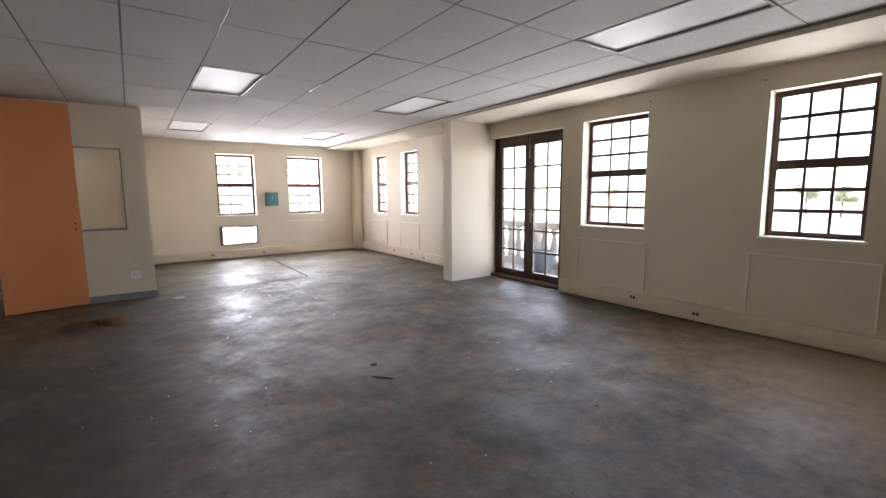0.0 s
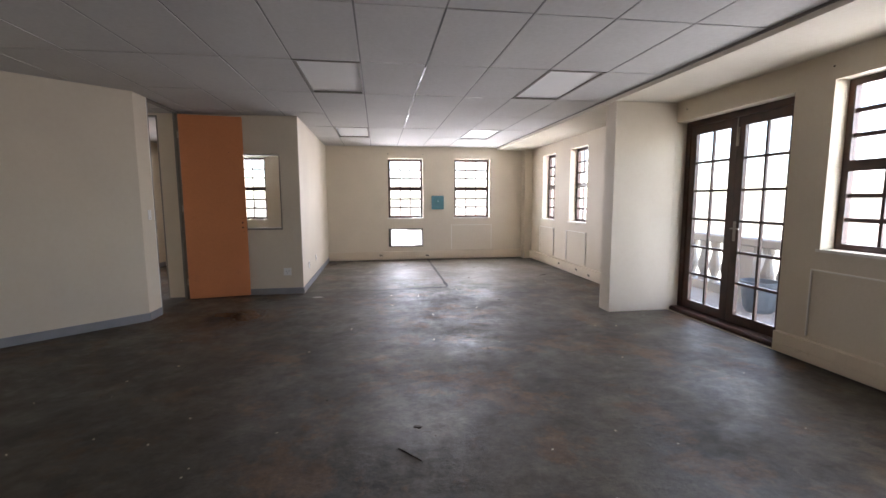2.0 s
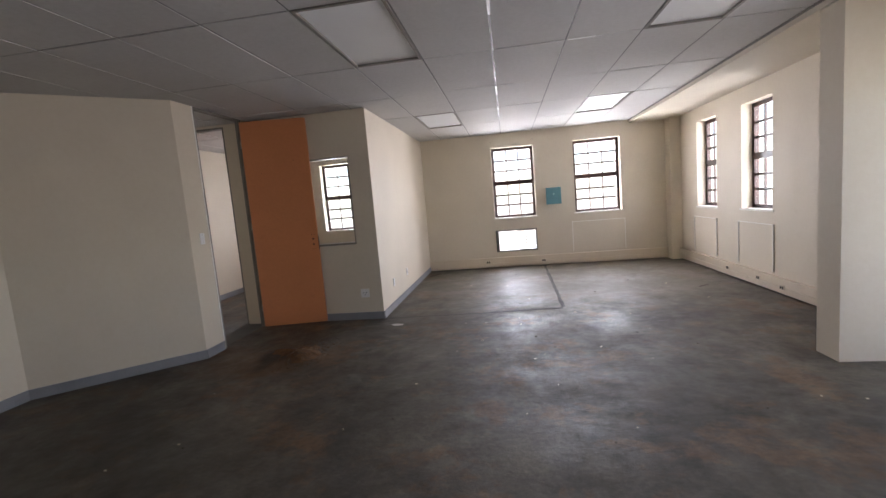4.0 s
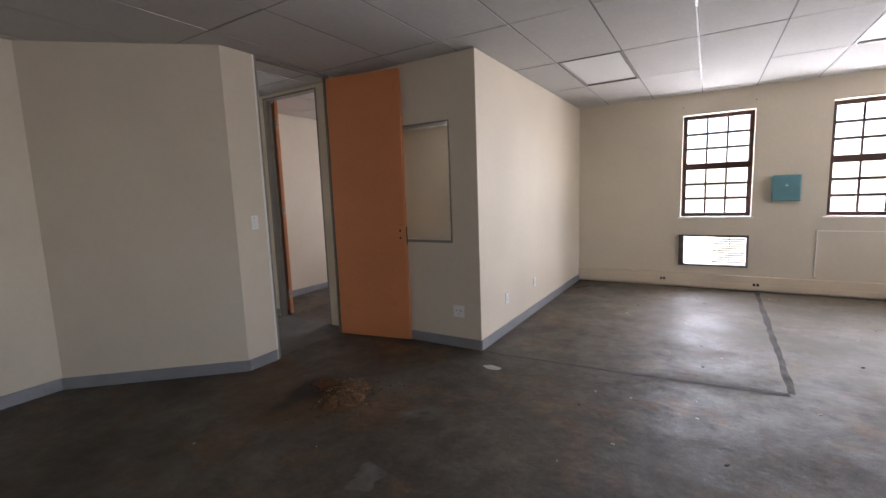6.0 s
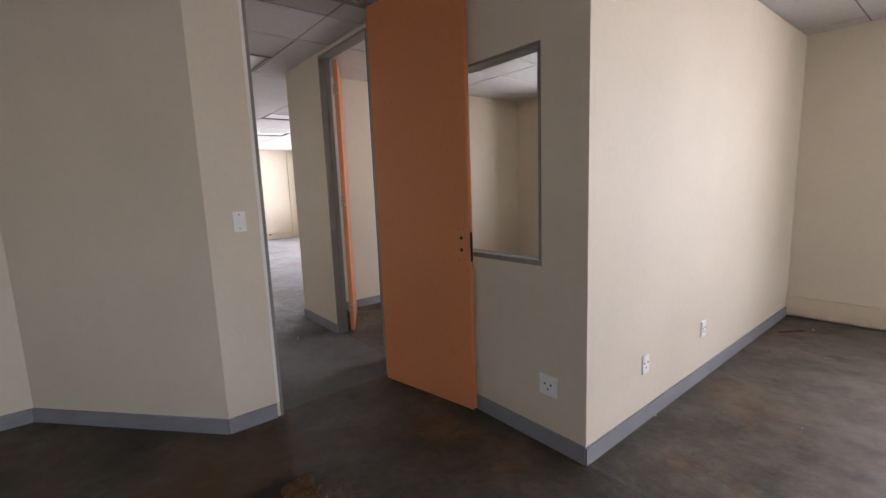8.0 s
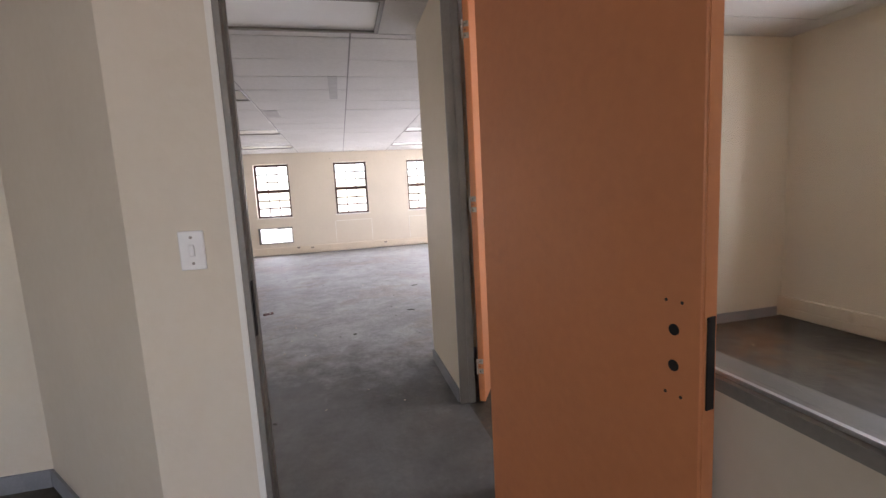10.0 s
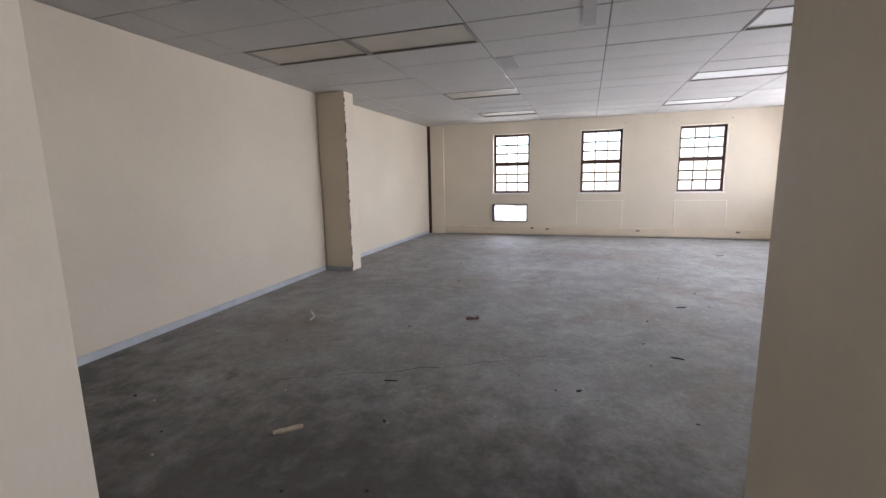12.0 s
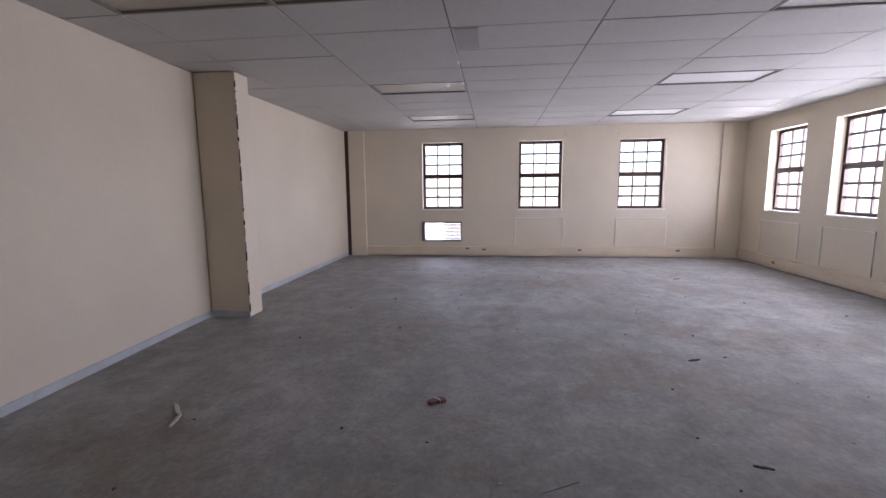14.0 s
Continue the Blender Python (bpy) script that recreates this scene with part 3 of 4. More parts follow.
# ---- french doors ----
def french_doors():
    y0, y1, _, z1 = FRENCH
    root = thing("door_1", (EAST + 0.12, (y0 + y1) / 2, 0), 0, "closed dark timber french doors with twelve panes a leaf", "door", "", "structure")
    ox, oy = root.location[0], root.location[1]
    X0, X1_ = EAST + 0.145 - ox, EAST + 0.225 - ox
    bm = bmesh.new()
    F = 0.07
    box(bm, (X0, y0 - oy, 0), (X1_, y0 + F - oy, z1)), box(bm, (X0, y1 - F - oy, 0), (X1_, y1 - oy, z1))
    box(bm, (X0, y0 + F - oy, z1 - F), (X1_, y1 - F - oy, z1))
    part("door_frame", bm, DARKWOOD, root)
    bm = bmesh.new()
    box(bm, (X0 - 0.12, y0 + 0.002 - oy, 0.0), (X1_ + 0.01, y1 - 0.002 - oy, 0.055))
    bevel(bm, 0.012)
    part("threshold", bm, DARKWOOD, root)
    mid = (y0 + y1) / 2
    zb, zt = 0.058, z1 - F
    for side, (a, b) in enumerate(((y0 + F, mid - 0.002), (mid + 0.002, y1 - F))):
        a, b = a - oy, b - oy
        D0, D1 = X0 + 0.015, X0 + 0.06
        s, rail_b, rail_t = 0.098, 0.11, 0.10
        bm = bmesh.new()
        box(bm, (D0, a, zb), (D1, a + s, zt)), box(bm, (D0, b - s, zb), (D1, b, zt))
        box(bm, (D0, a + s, zb), (D1, b - s, zb + rail_b)), box(bm, (D0, a + s, zt - rail_t), (D1, b - s, zt))
        leaf = part("door_leaf", bm, DARKWOOD, root)
        ga, gb, gz0, gz1 = a + s, b - s, zb + rail_b, zt - rail_t
        bm = bmesh.new()
        gm = (ga + gb) / 2
        box(bm, (D0 + 0.01, gm - 0.014, gz0), (D1 - 0.01, gm + 0.014, gz1))
        for k in range(1, 6):
            z = gz0 + (gz1 - gz0) * k / 6
            box(bm, (D0 + 0.011, ga, z - 0.015), (D1 - 0.011, gm - 0.014, z + 0.015))
            box(bm, (D0 + 0.011, gm + 0.014, z - 0.015), (D1 - 0.011, gb, z + 0.015))
        part("glazing_bars", bm, DARKWOOD, leaf)
        pw, ph = (gb - ga) / 2, (gz1 - gz0) / 6
        bm = bmesh.new()
        box(bm, (-0.002, -pw / 2, -ph / 2), (0.002, pw / 2, ph / 2))
        me = mesh_of("pane", bm, GLASS)
        for q in range(2):
            for r in range(6):
                p = placed("pane", me, leaf, ((D0 + D1) / 2, ga + pw * (q + 0.5), gz0 + ph * (r + 0.5)))
                p.visible_shadow = False
        if side == 0:
            c = b - s * 0.45
            bm = bmesh.new()
            box(bm, (D0 - 0.008, c - 0.02, 0.98), (D0, c + 0.02, 1.20))
            bevel(bm, 0.003)
            handle = part("handle_plate", bm, STEEL, leaf, "worn steel handle plate")
            bm = bmesh.new()
            tube(bm, (D0 - 0.025, c, 1.12), 0.009, 0.05, "x")
            tube(bm, (D0 - 0.048, c - 0.045, 1.12), 0.008, 0.11, "y")
            part("lever", bm, STEEL, handle)
            bm = bmesh.new()
            box(bm, (D0 - 0.014, b - 0.03, 2.02), (D0, b + 0.008, 2.22))
            bevel(bm, 0.004)
            tube(bm, (D0 - 0.016, b - 0.011, 2.24), 0.007, 0.16, "z")
            part("top_bolt", bm, STEEL, leaf, "worn steel top bolt")

    window_lamp((EAST + 0.26, mid, 1.25), (0, mid, 1.25), y1 - y0 - 0.1, 2.3, EAST_RADIANCE * 0.5)


french_doors()

# ---- partition doors and frames ----
def door_frame(name, place, u0, u1, z1, depth, label, strike_low=True):
    """A grey pressed-steel frame: place(u, d, z), from u0 to u1, depth along d."""
    root = thing(name, place((u0 + u1) / 2, depth / 2, 0), 0, label, "door frame", "", "structure")
    o = root.location
    pt = lambda u, d, z: tuple(a - b for a, b in zip(place(u, d, z), o))
    w, lip = 0.018, 0.003
    bm = bmesh.new()
    for ua, ub in ((u0, u0 + w), (u1 - w, u1)):
        box(bm, pt(ua, -lip, 0), pt(ub, depth + lip, z1))
    box(bm, pt(u0 + w, -lip, z1 - w), pt(u1 - w, depth + lip, z1))
    for ua, ub in ((u0 + w, u0 + w + 0.008), (u1 - w - 0.008, u1 - w)):
        box(bm, pt(ua, depth * 0.55, 0), pt(ub, depth * 0.95, z1 - w))
    part("frame_profile", bm, GREYFRAME, root)
    bm = bmesh.new()
    us = u0 + w if strike_low else u1 - w - 0.004
    box(bm, pt(us, depth * 0.15, 0.98), pt(us + 0.004, depth * 0.5, 1.16))
    part("strike_plate", bm, BLACK, root, "dark strike slot")
    return root


door_frame("door_frame", lambda u, d, z: (-1.22 - d, u, z), 5.967, 6.835, 2.695, 0.067, "grey pressed steel frame of an open doorway")
door_frame("door_frame", lambda u, d, z: (u, 6.97 + d, z), -2.459, -1.561, 2.664, 0.10, "grey pressed steel frame of the office doorway", False)


def slab_door(name, at, rz, hole_side, label):
    """A flush door, hinged at its local origin, that runs along local +x; local -y is its outer face."""
    root = thing(name, at, rz, label, "door")
    W, T, Z0, Z1 = 0.815, 0.04, 0.012, 2.655
    bm = bmesh.new()
    box(bm, (0, -T / 2, Z0), (W, T / 2, Z1))
    bevel(bm, 0.0025)
    leaf = part("door_leaf", bm, ORANGE, root)
    bm = bmesh.new()
    box(bm, (W + 0.0002, -T / 2 + 0.004, Z0 + 0.01), (W + 0.003, T / 2 - 0.004, Z1 - 0.01))
    part("leaf_edge", bm, ORANGE, leaf)
    bm = bmesh.new()
    box(bm, (-0.003, -T / 2 + 0.004, Z0 + 0.01), (-0.0002, T / 2 - 0.004, Z1 - 0.01))
    part("leaf_edge", bm, ORANGE, leaf)
    bm = bmesh.new()
    box(bm, (W + 0.0031, -0.010, 0.975), (W + 0.006, 0.010, 1.155))
    part("lock_mortice", bm, BLACK, leaf, "empty lock mortice")
    for s in (-1, 1):
        for z in (1.045, 1.118):
            bm = bmesh.new()
            tube(bm, (W - 0.057, s * (T / 2 + 0.0006), z), 0.0115, 0.0012, "y", 16)
            part("lock_hole", bm, BLACK, leaf, "bored lock hole")
        for x, z in ((W - 0.075, 1.175), (W - 0.04, 1.175), (W - 0.075, 0.985), (W - 0.04, 0.985), (0.2, 2.0), (0.62, 2.14)):
            bm = bmesh.new()
            tube(bm, (x, s * (T / 2 + 0.0005), z), 0.0035, 0.001, "y", 8)
            part("screw_hole", bm, DARKCHIP, leaf)
    for z in (0.26, 1.33, 2.38):
        y = hole_side * (T / 2 + 0.001)
        bm = bmesh.new()
        box(bm, (-0.034, y, z - 0.05), (-0.004, y + hole_side * 0.0025, z + 0.05))
        bevel(bm, 0.0008)
        box(bm, (-0.0065, -0.016, z - 0.05), (-0.0035, 0.016, z - 0.017)), box(bm, (-0.0065, -0.016, z + 0.017), (-0.0035, 0.016, z + 0.05))
        for k in range(3):
            tube(bm, (-0.002, hole_side * (T / 2 + 0.006), z - 0.034 + 0.034 * k), 0.007 if k % 2 else 0.006, 0.031, "z", 10)
        hinge = part("hinge", bm, HINGE, leaf, "paint-spattered steel hinge")
        for dz in (-0.034, 0.0, 0.034):
            bm = bmesh.new()
            tube(bm, (-0.021 + 0.006 * (dz == 0), y + hole_side * 0.003, z + dz), 0.0042, 0.0012, "y", 10)
            tube(bm, (-0.0068, 0.006, z + dz), 0.0036, 0.001, "x", 10)
            part("screw", bm, DARKCHIP, hinge)
    return root


slab_door("partition_door", (-1.205, 6.787, 0), 10.2, 1, "full-height flush orange door standing open against the partition")
slab_door("partition_door", (-2.405, 7.108, 0), 150.5, 1, "flush orange office door swung fully open inwards")

# internal window of the office
bm_root = thing("window_20", (-0.325, 7.02, 1.0), 0, "frameless-looking internal office window with thin aluminium frame", "window", "", "structure")
bm = bmesh.new()
for a, b, c, d in ((-0.424, -0.410, 0.001, 1.129), (0.410, 0.424, 0.001, 1.129), (-0.410, 0.410, 0.001, 0.026), (-0.410, 0.410, 1.115, 1.129)):
    box(bm, (a, -0.056, c), (b, 0.056, d))
part("window_frame", bm, GREYFRAME, bm_root)
bm = bmesh.new()
box(bm, (-0.410, -0.040, 0.0262), (0.410, -0.030, 0.034))
part("glazing_bead", bm, ALU, bm_root, "bright aluminium bead")
bm = bmesh.new()
box(bm, (-0.410, -0.003, 0.0262), (0.410, 0.003, 1.115))
p = part("pane", bm, GLASS, bm_root)
p.visible_shadow = False


# ---- skirtings, trunking, panels ----
def run(name, pts, h, t, mat, label, lip=False):
    """A skirting run along the floor; each piece is (x0, y0, x1, y1) and has its face t from the wall."""
    bm = bmesh.new()
    for (x0, y0), (x1, y1), (nx, ny) in pts:
        q = [(x0, y0), (x1, y1), (x1 + nx * t, y1 + ny * t), (x0 + nx * t, y0 + ny * t)]
        if lip:
            prism(bm, q, 0.03, h * 0.48)
            q2 = [(x0, y0), (x1, y1), (x1 + nx * t * 0.86, y1 + ny * t * 0.86), (x0 + nx * t * 0.86, y0 + ny * t * 0.86)]
            prism(bm, q2, h * 0.48, h * 0.52), prism(bm, q, h * 0.52, h)
        else:
            prism(bm, q, 0.0, h)
    return setting(name, bm, mat, label, "skirting")


G = 0.0015
run("trunking_east", [((EAST - G, -2.99), (EAST - G, 3.54), (-1, 0)), ((EAST - G, 5.41), (EAST - G, 10.31), (-1, 0))], 0.205, 0.055, TRUNK, "cream two-channel cable trunking along the window wall", True)
run("trunking_north", [((0.38, NORTH - G), (5.09, NORTH - G), (0, -1))], 0.205, 0.055, TRUNK, "cream cable trunking along the floor", True)
run("trunking_office", [((-3.19, NORTH - G), (0.27, NORTH - G), (0, -1))], 0.205, 0.055, TRUNK, "cream cable trunking in the office", True)
run("trunking_north_long", [((WEST + 0.11, NORTH - G), (-3.31, NORTH - G), (0, -1))], 0.205, 0.055, TRUNK, "cream cable trunking under the windows", True)
run("trunking_west", [((WEST + G, 2.87), (WEST + G, NORTH - 0.46), (1, 0))], 0.205, 0.055, TRUNK, "cream cable trunking along the end wall", True)
S = 0.012
c45 = (0.66, -0.751)
run("baseboard_partition", [((-0.40, 6.97 - G), (0.375, 6.97 - G), (0, -1)), ((-1.19, 6.97 - G), (-0.40, 6.97 - G), (0, -1)), ((0.375 + G, 6.96), (0.375 + G, NORTH - 0.06), (1, 0)),
                            ((-3.30, 6.97 - G), (-2.47, 6.97 - G), (0, -1)), ((-3.302, 6.96), (-3.302, NORTH - 0.06), (-1, 0))], 0.095, S, SKIRT, "scuffed grey skirting board")
run("baseboard_angled", [((-1.22 + G, 5.66), (-1.22 + G, 5.943), (1, 0)), ((-1.22 + 0.001, 5.66 - 0.001), (-2.29 + 0.001, 4.72 - 0.001), c45), ((-2.29 + G, 4.71), (-2.29 + G, -2.98), (1, 0))], 0.095, S, SKIRT, "scuffed grey skirting board round the chamfered wall")
run("baseboard_long", [((-7.33, 2.4114 + G), (-3.50, 2.5873 + G), (-0.046, 1)), ((WEST + 0.08, 2.43 + G), (-7.61, 2.411 + G), (0.004, 1)), ((-7.338, 2.42), (-7.338, 2.896), (1, 0)), ((-3.445 + G, -0.9), (-3.445 + G, 2.42), (1, 0))], 0.068, S, SKIRT_B, "scuffed pale grey skirting board of the long wall")
run("baseboard_office", [((-3.2 + G, 7.08), (-3.2 + G, NORTH - 0.06), (1, 0)), ((0.275 - G, 7.08), (0.275 - G, NORTH - 0.06), (-1, 0))], 0.095, S, SKIRT, "grey skirting board inside the office")

bm = bmesh.new()
for za, zb in ((0.0, 1.23), (1.234, 2.28), (2.284, TP)):
    box(bm, (-3.4385, 2.50, za), (-3.430, 2.606, zb))
    box(bm, (-3.495, 2.592, za), (-3.4385, 2.606, zb))
setting("trim_wall_end", bm, material("galvanised_strip", (0.58, 0.58, 0.59), 0.5, metal=0.2, vary=0.1, scale=5, grain=0.15), "bare metal stud trim at the partition end", "trim")
bm = bmesh.new()
for a, b in ((-0.99, -0.93), (-1.86, -1.80)):
    box(bm, (-3.442, a, 0), (-3.40, b, 2.15))
box(bm, (-3.442, -1.80, 2.09), (-3.40, -0.99, 2.15))
setting("door_frame_corridor", bm, WHITE, "white frame of a dark side doorway", "door frame")


def panel(place, u0, u1, z0=0.24, z1=0.825):
    bm = bmesh.new()
    root = thing("wall_panel", place((u0 + u1) / 2, 0, z0), 0, "flush painted cover panel screwed to the wall under a window", "wall panel", "panels under the windows")
    o = root.location
    pt = lambda u, d, z: tuple(a - b for a, b in zip(place(u, d, z), o))
    box(bm, pt(u0, -0.0005, z0), pt(u1, -0.006, z1))
    bevel(bm, 0.002)
    part("board", bm, CREAM, root)
    bm = bmesh.new()
    t = 0.012
    box(bm, pt(u0 - t, -0.0005, z0), pt(u0, -0.016, z1)), box(bm, pt(u1, -0.0005, z0), pt(u1 + t, -0.016, z1)), box(bm, pt(u0 - t, -0.0005, z1), pt(u1 + t, -0.014, z1 + 0.012))
    part("edge_strip", bm, PLASTER, root)


for a, b in ((0.17, 1.14), (2.26, 3.26), (7.47, 8.28), (8.95, 9.75)):
    panel(on_east, a, b)
panel(on_north, 3.33, 4.32)
for a, b in ((6.12, 7.10), (8.18, 9.16)):
    panel(on_west, a, b)
for a, b in ((-11.45, -10.44), (-9.92, -9.0)):
    panel(on_north, a, b)


# ---- ceiling lights ----
def ceiling_light(x0, x1, y0, y1, mat=DIFFUSER):
    root = thing("ceiling_light", ((x0 + x1) / 2, (y0 + y1) / 2, H), 0, "unlit recessed fluorescent light with a prismatic diffuser", "ceiling light", "recessed ceiling lights")
    a, b = abs(x1 - x0) / 2 - 0.006, abs(y1 - y0) / 2 - 0.006
    bm = bmesh.new()
    t = 0.022
    for q in ((-a, -a + t, -b, b), (a - t, a, -b, b), (-a + t, a - t, -b, -b + t), (-a + t, a - t, b - t, b)):
        box(bm, (q[0], q[2], -0.003), (q[1], q[3], 0.06))
    part("light_frame", bm, GREYFRAME, root)
    bm = bmesh.new()
    box(bm, (-a + t, -b + t, 0.016), (a - t, b - t, 0.022))
    part("diffuser", bm, mat, root)


for i, j in lights_1:
    ceiling_light(X1 + i * SX1, X1 + (i + 1) * SX1, Y1 + j * SY1, Y1 + (j + 1) * SY1)
for i, j in lights_2:
    ceiling_light(X2 + i * SX2, X2 + (i + 1) * SX2, Y2 + j * SY2, Y2 + (j + 1) * SY2, DIFFUSER if j == 4 else DIFFUSER_OLD)


# ---- fittings ----
def wall_thing(name, at, facing, label, category, group=""):
    """An empty whose local -y points out of the wall: facing is the turn about z."""
    return thing(name, at, facing, label, category, group)


def socket(at, facing, w=0.115, double=True):
    r = wall_thing("power_socket", at, facing, "white plastic power socket plate on the wall", "power socket", "power sockets")
    bm = bmesh.new()
    box(bm, (-w / 2, -0.009, -0.057), (w / 2, -0.0004, 0.057))
    bevel(bm, 0.003, 2)
    part("plate", bm, WHITE, r)
    for x, z in ((-0.02, 0.008), (0.02, 0.008), (0.0, -0.02)):
        bm = bmesh.new()
        tube(bm, (x, -0.0095, z), 0.006, 0.001, "y", 12)
        part("pin_hole", bm, BLACK, r)
    bm = bmesh.new()
    box(bm, (-0.03, -0.013, 0.026), (-0.012, -0.0092, 0.044))
    part("switch_rocker", bm, WHITE, r)


socket((0.145, 6.97, 0.35), 0)
socket((0.375, 7.57, 0.364), 90, 0.075)
socket((0.375, 8.41, 0.375), 90, 0.075)

r = wall_thing("light_switch", (-1.22, 5.835, 1.275), 90, "white plastic single light switch with two screws", "light switch")
bm = bmesh.new()
box(bm, (-0.036, -0.008, -0.06), (0.036, -0.0004, 0.06))
bevel(bm, 0.0035, 2)
part("plate", bm, WHITE, r)
bm = bmesh.new()
box(bm, (-0.008, -0.013, -0.018), (0.008, -0.0082, 0.018))
bevel(bm, 0.002)
part("switch_rocker", bm, WHITE, r)
for z in (-0.04, 0.04):
    bm = bmesh.new()
    tube(bm, (0, -0.0085, z), 0.0045, 0.001, "y", 12)
    part("screw", bm, STEEL, r)

r = wall_thing("distribution_box", (2.98, NORTH, 1.215), 0, "small teal metal box mounted between two windows", "metal box")
bm = bmesh.new()
box(bm, (-0.145, -0.10, 0), (0.145, -0.0005, 0.33))
bevel(bm, 0.006, 2)
body = part("body", bm, GREEN, r)
bm = bmesh.new()
box(bm, (-0.135, -0.106, 0.01), (0.135, -0.1005, 0.32))
bevel(bm, 0.002)
lid = part("door", bm, GREEN, r)
bm = bmesh.new()
tube(bm, (0, -0.107, 0.20), 0.022, 0.002, "y", 3)
part("emblem", bm, PALE, lid, "pale mark")


def trunk_outlet(place, u, z, w=0.09):
    root = thing("trunking_outlet", place(u, -0.057, z), 0, "open dark outlet in the cream trunking", "outlet", "trunking outlets")
    o = root.location
    pt = lambda a, d, b: tuple(p - q for p, q in zip(place(a, d, b), o))
    bm = bmesh.new()
    box(bm, pt(u - w / 2, -0.0572, z - 0.035), pt(u + w / 2, -0.064, z + 0.035))
    bevel(bm, 0.002)
    plate = part("plate", bm, TRUNK, root)
    for k in (-1, 1):
        bm = bmesh.new()
        box(bm, pt(u + k * w * 0.22 - 0.014, -0.0642, z - 0.018), pt(u + k * w * 0.22 + 0.014, -0.066, z + 0.018))
        part("slot", bm, BLACK, plate)


for place, u, z in ((on_east, 2.36, 0.15), (on_east, 1.6, 0.1), (on_east, 8.5, 0.13), (on_east, 7.7, 0.13), (on_east, 7.2, 0.1), (on_north, 2.72, 0.10), (on_north, 1.6, 0.12),
                    (on_west, 5.09, 0.17), (on_west, 5.45, 0.15), (on_west, 7.45, 0.15), (on_west, 9.4, 0.15), (on_north, -10.9, 0.12)):
    trunk_outlet(place, u, z)

# old screw plugs above the windows
for place, us in ((on_east, (1.12, 0.25, 3.24, 2.28, 4.98)), (on_north, (1.80, 2.63)), (on_west, (6.1, 7.1, 8.15, 9.14))):
    for u in us:
        ob = thing("wall_plug", place(u, 0, 2.53), 0, "small dark screw plug fixed above a window", "wall plug", "wall plugs")
        bm = bmesh.new()
        bmesh.ops.create_icosphere(bm, subdivisions=1, radius=0.009)
        part("plug", bm, DARKCHIP, ob)


# ---- floor marks and debris ----
def strip(pts, w, name, mat, label, h=0.004):
    rng = random.Random(len(name) + int(pts[0][0] * 10))
    bm = bmesh.new()
    left, right = [], []
    dense = []
    for (x0, y0), (x1, y1) in zip(pts, pts[1:]):
        n = max(2, int(math.hypot(x1 - x0, y1 - y0) / 0.12))
        dense += [(x0 + (x1 - x0) * k / n, y0 + (y1 - y0) * k / n, x1 - x0, y1 - y0) for k in range(n)]
    dense.append((*pts[-1], pts[-1][0] - pts[-2][0], pts[-1][1] - pts[-2][1]))
    for x, y, dx, dy in dense:
        l = math.hypot(dx, dy)
        nx, ny = -dy / l, dx / l
        a, b = w / 2 * rng.uniform(0.6, 1.25), w / 2 * rng.uniform(0.6, 1.25)
        left.append(bm.verts.new((x + nx * a, y + ny * a, 0.0012))), right.append(bm.verts.new((x - nx * b, y - ny * b, 0.0012)))
    mids = [bm.verts.new(((a.co.x + b.co.x) / 2, (a.co.y + b.co.y) / 2, h)) for a, b in zip(left, right)]
    for k in range(len(left) - 1):
        bm.faces.new((left[k], left[k + 1], mids[k + 1], mids[k])), bm.faces.new((mids[k], mids[k + 1], right[k + 1], right[k]))
    bmesh.ops.recalc_face_normals(bm, faces=bm.faces)
    ob = part(name, bm, mat)
    return tagged(ob, label, "floor mark", "", "structure")


strip([(0.39, 6.965), (0.9, 6.98), (1.6, 7.01), (2.66, 7.10)], 0.07, "trim_floor_chase", MORTAR, "dark filled cable chase across the floor")
strip([(2.68, 7.12), (2.70, 8.3), (2.73, 10.48)], 0.055, "trim_floor_chase", MORTAR, "dark filled cable chase across the floor")
strip([(-0.45, 6.23), (-0.16, 6.17), (0.04, 6.18), (0.23, 6.205), (0.46, 6.19), (0.75, 6.10)], 0.011, "trim_floor_crack", MORTAR, "thin dark crack in the screed", 0.002)
strip([(-0.07, 6.32), (0.04, 6.17), (0.2, 5.995)], 0.009, "trim_floor_crack", MORTAR, "thin dark crack in the screed", 0.002)
for pts in (((-3.85, 4.26), (-3.93, 4.40), (-3.97, 4.53)), ((-4.03, 4.63), (-4.12, 4.78), (-4.19, 5.01), (-4.33, 5.20), (-4.36, 5.33)), ((-4.42, 5.45), (-4.54, 5.60), (-4.60, 5.74)), ((-4.70, 5.89), (-4.80, 6.08))):
    strip(pts, 0.008, "trim_floor_crack", MORTAR, "thin broken dark crack in the dusty floor", 0.002)


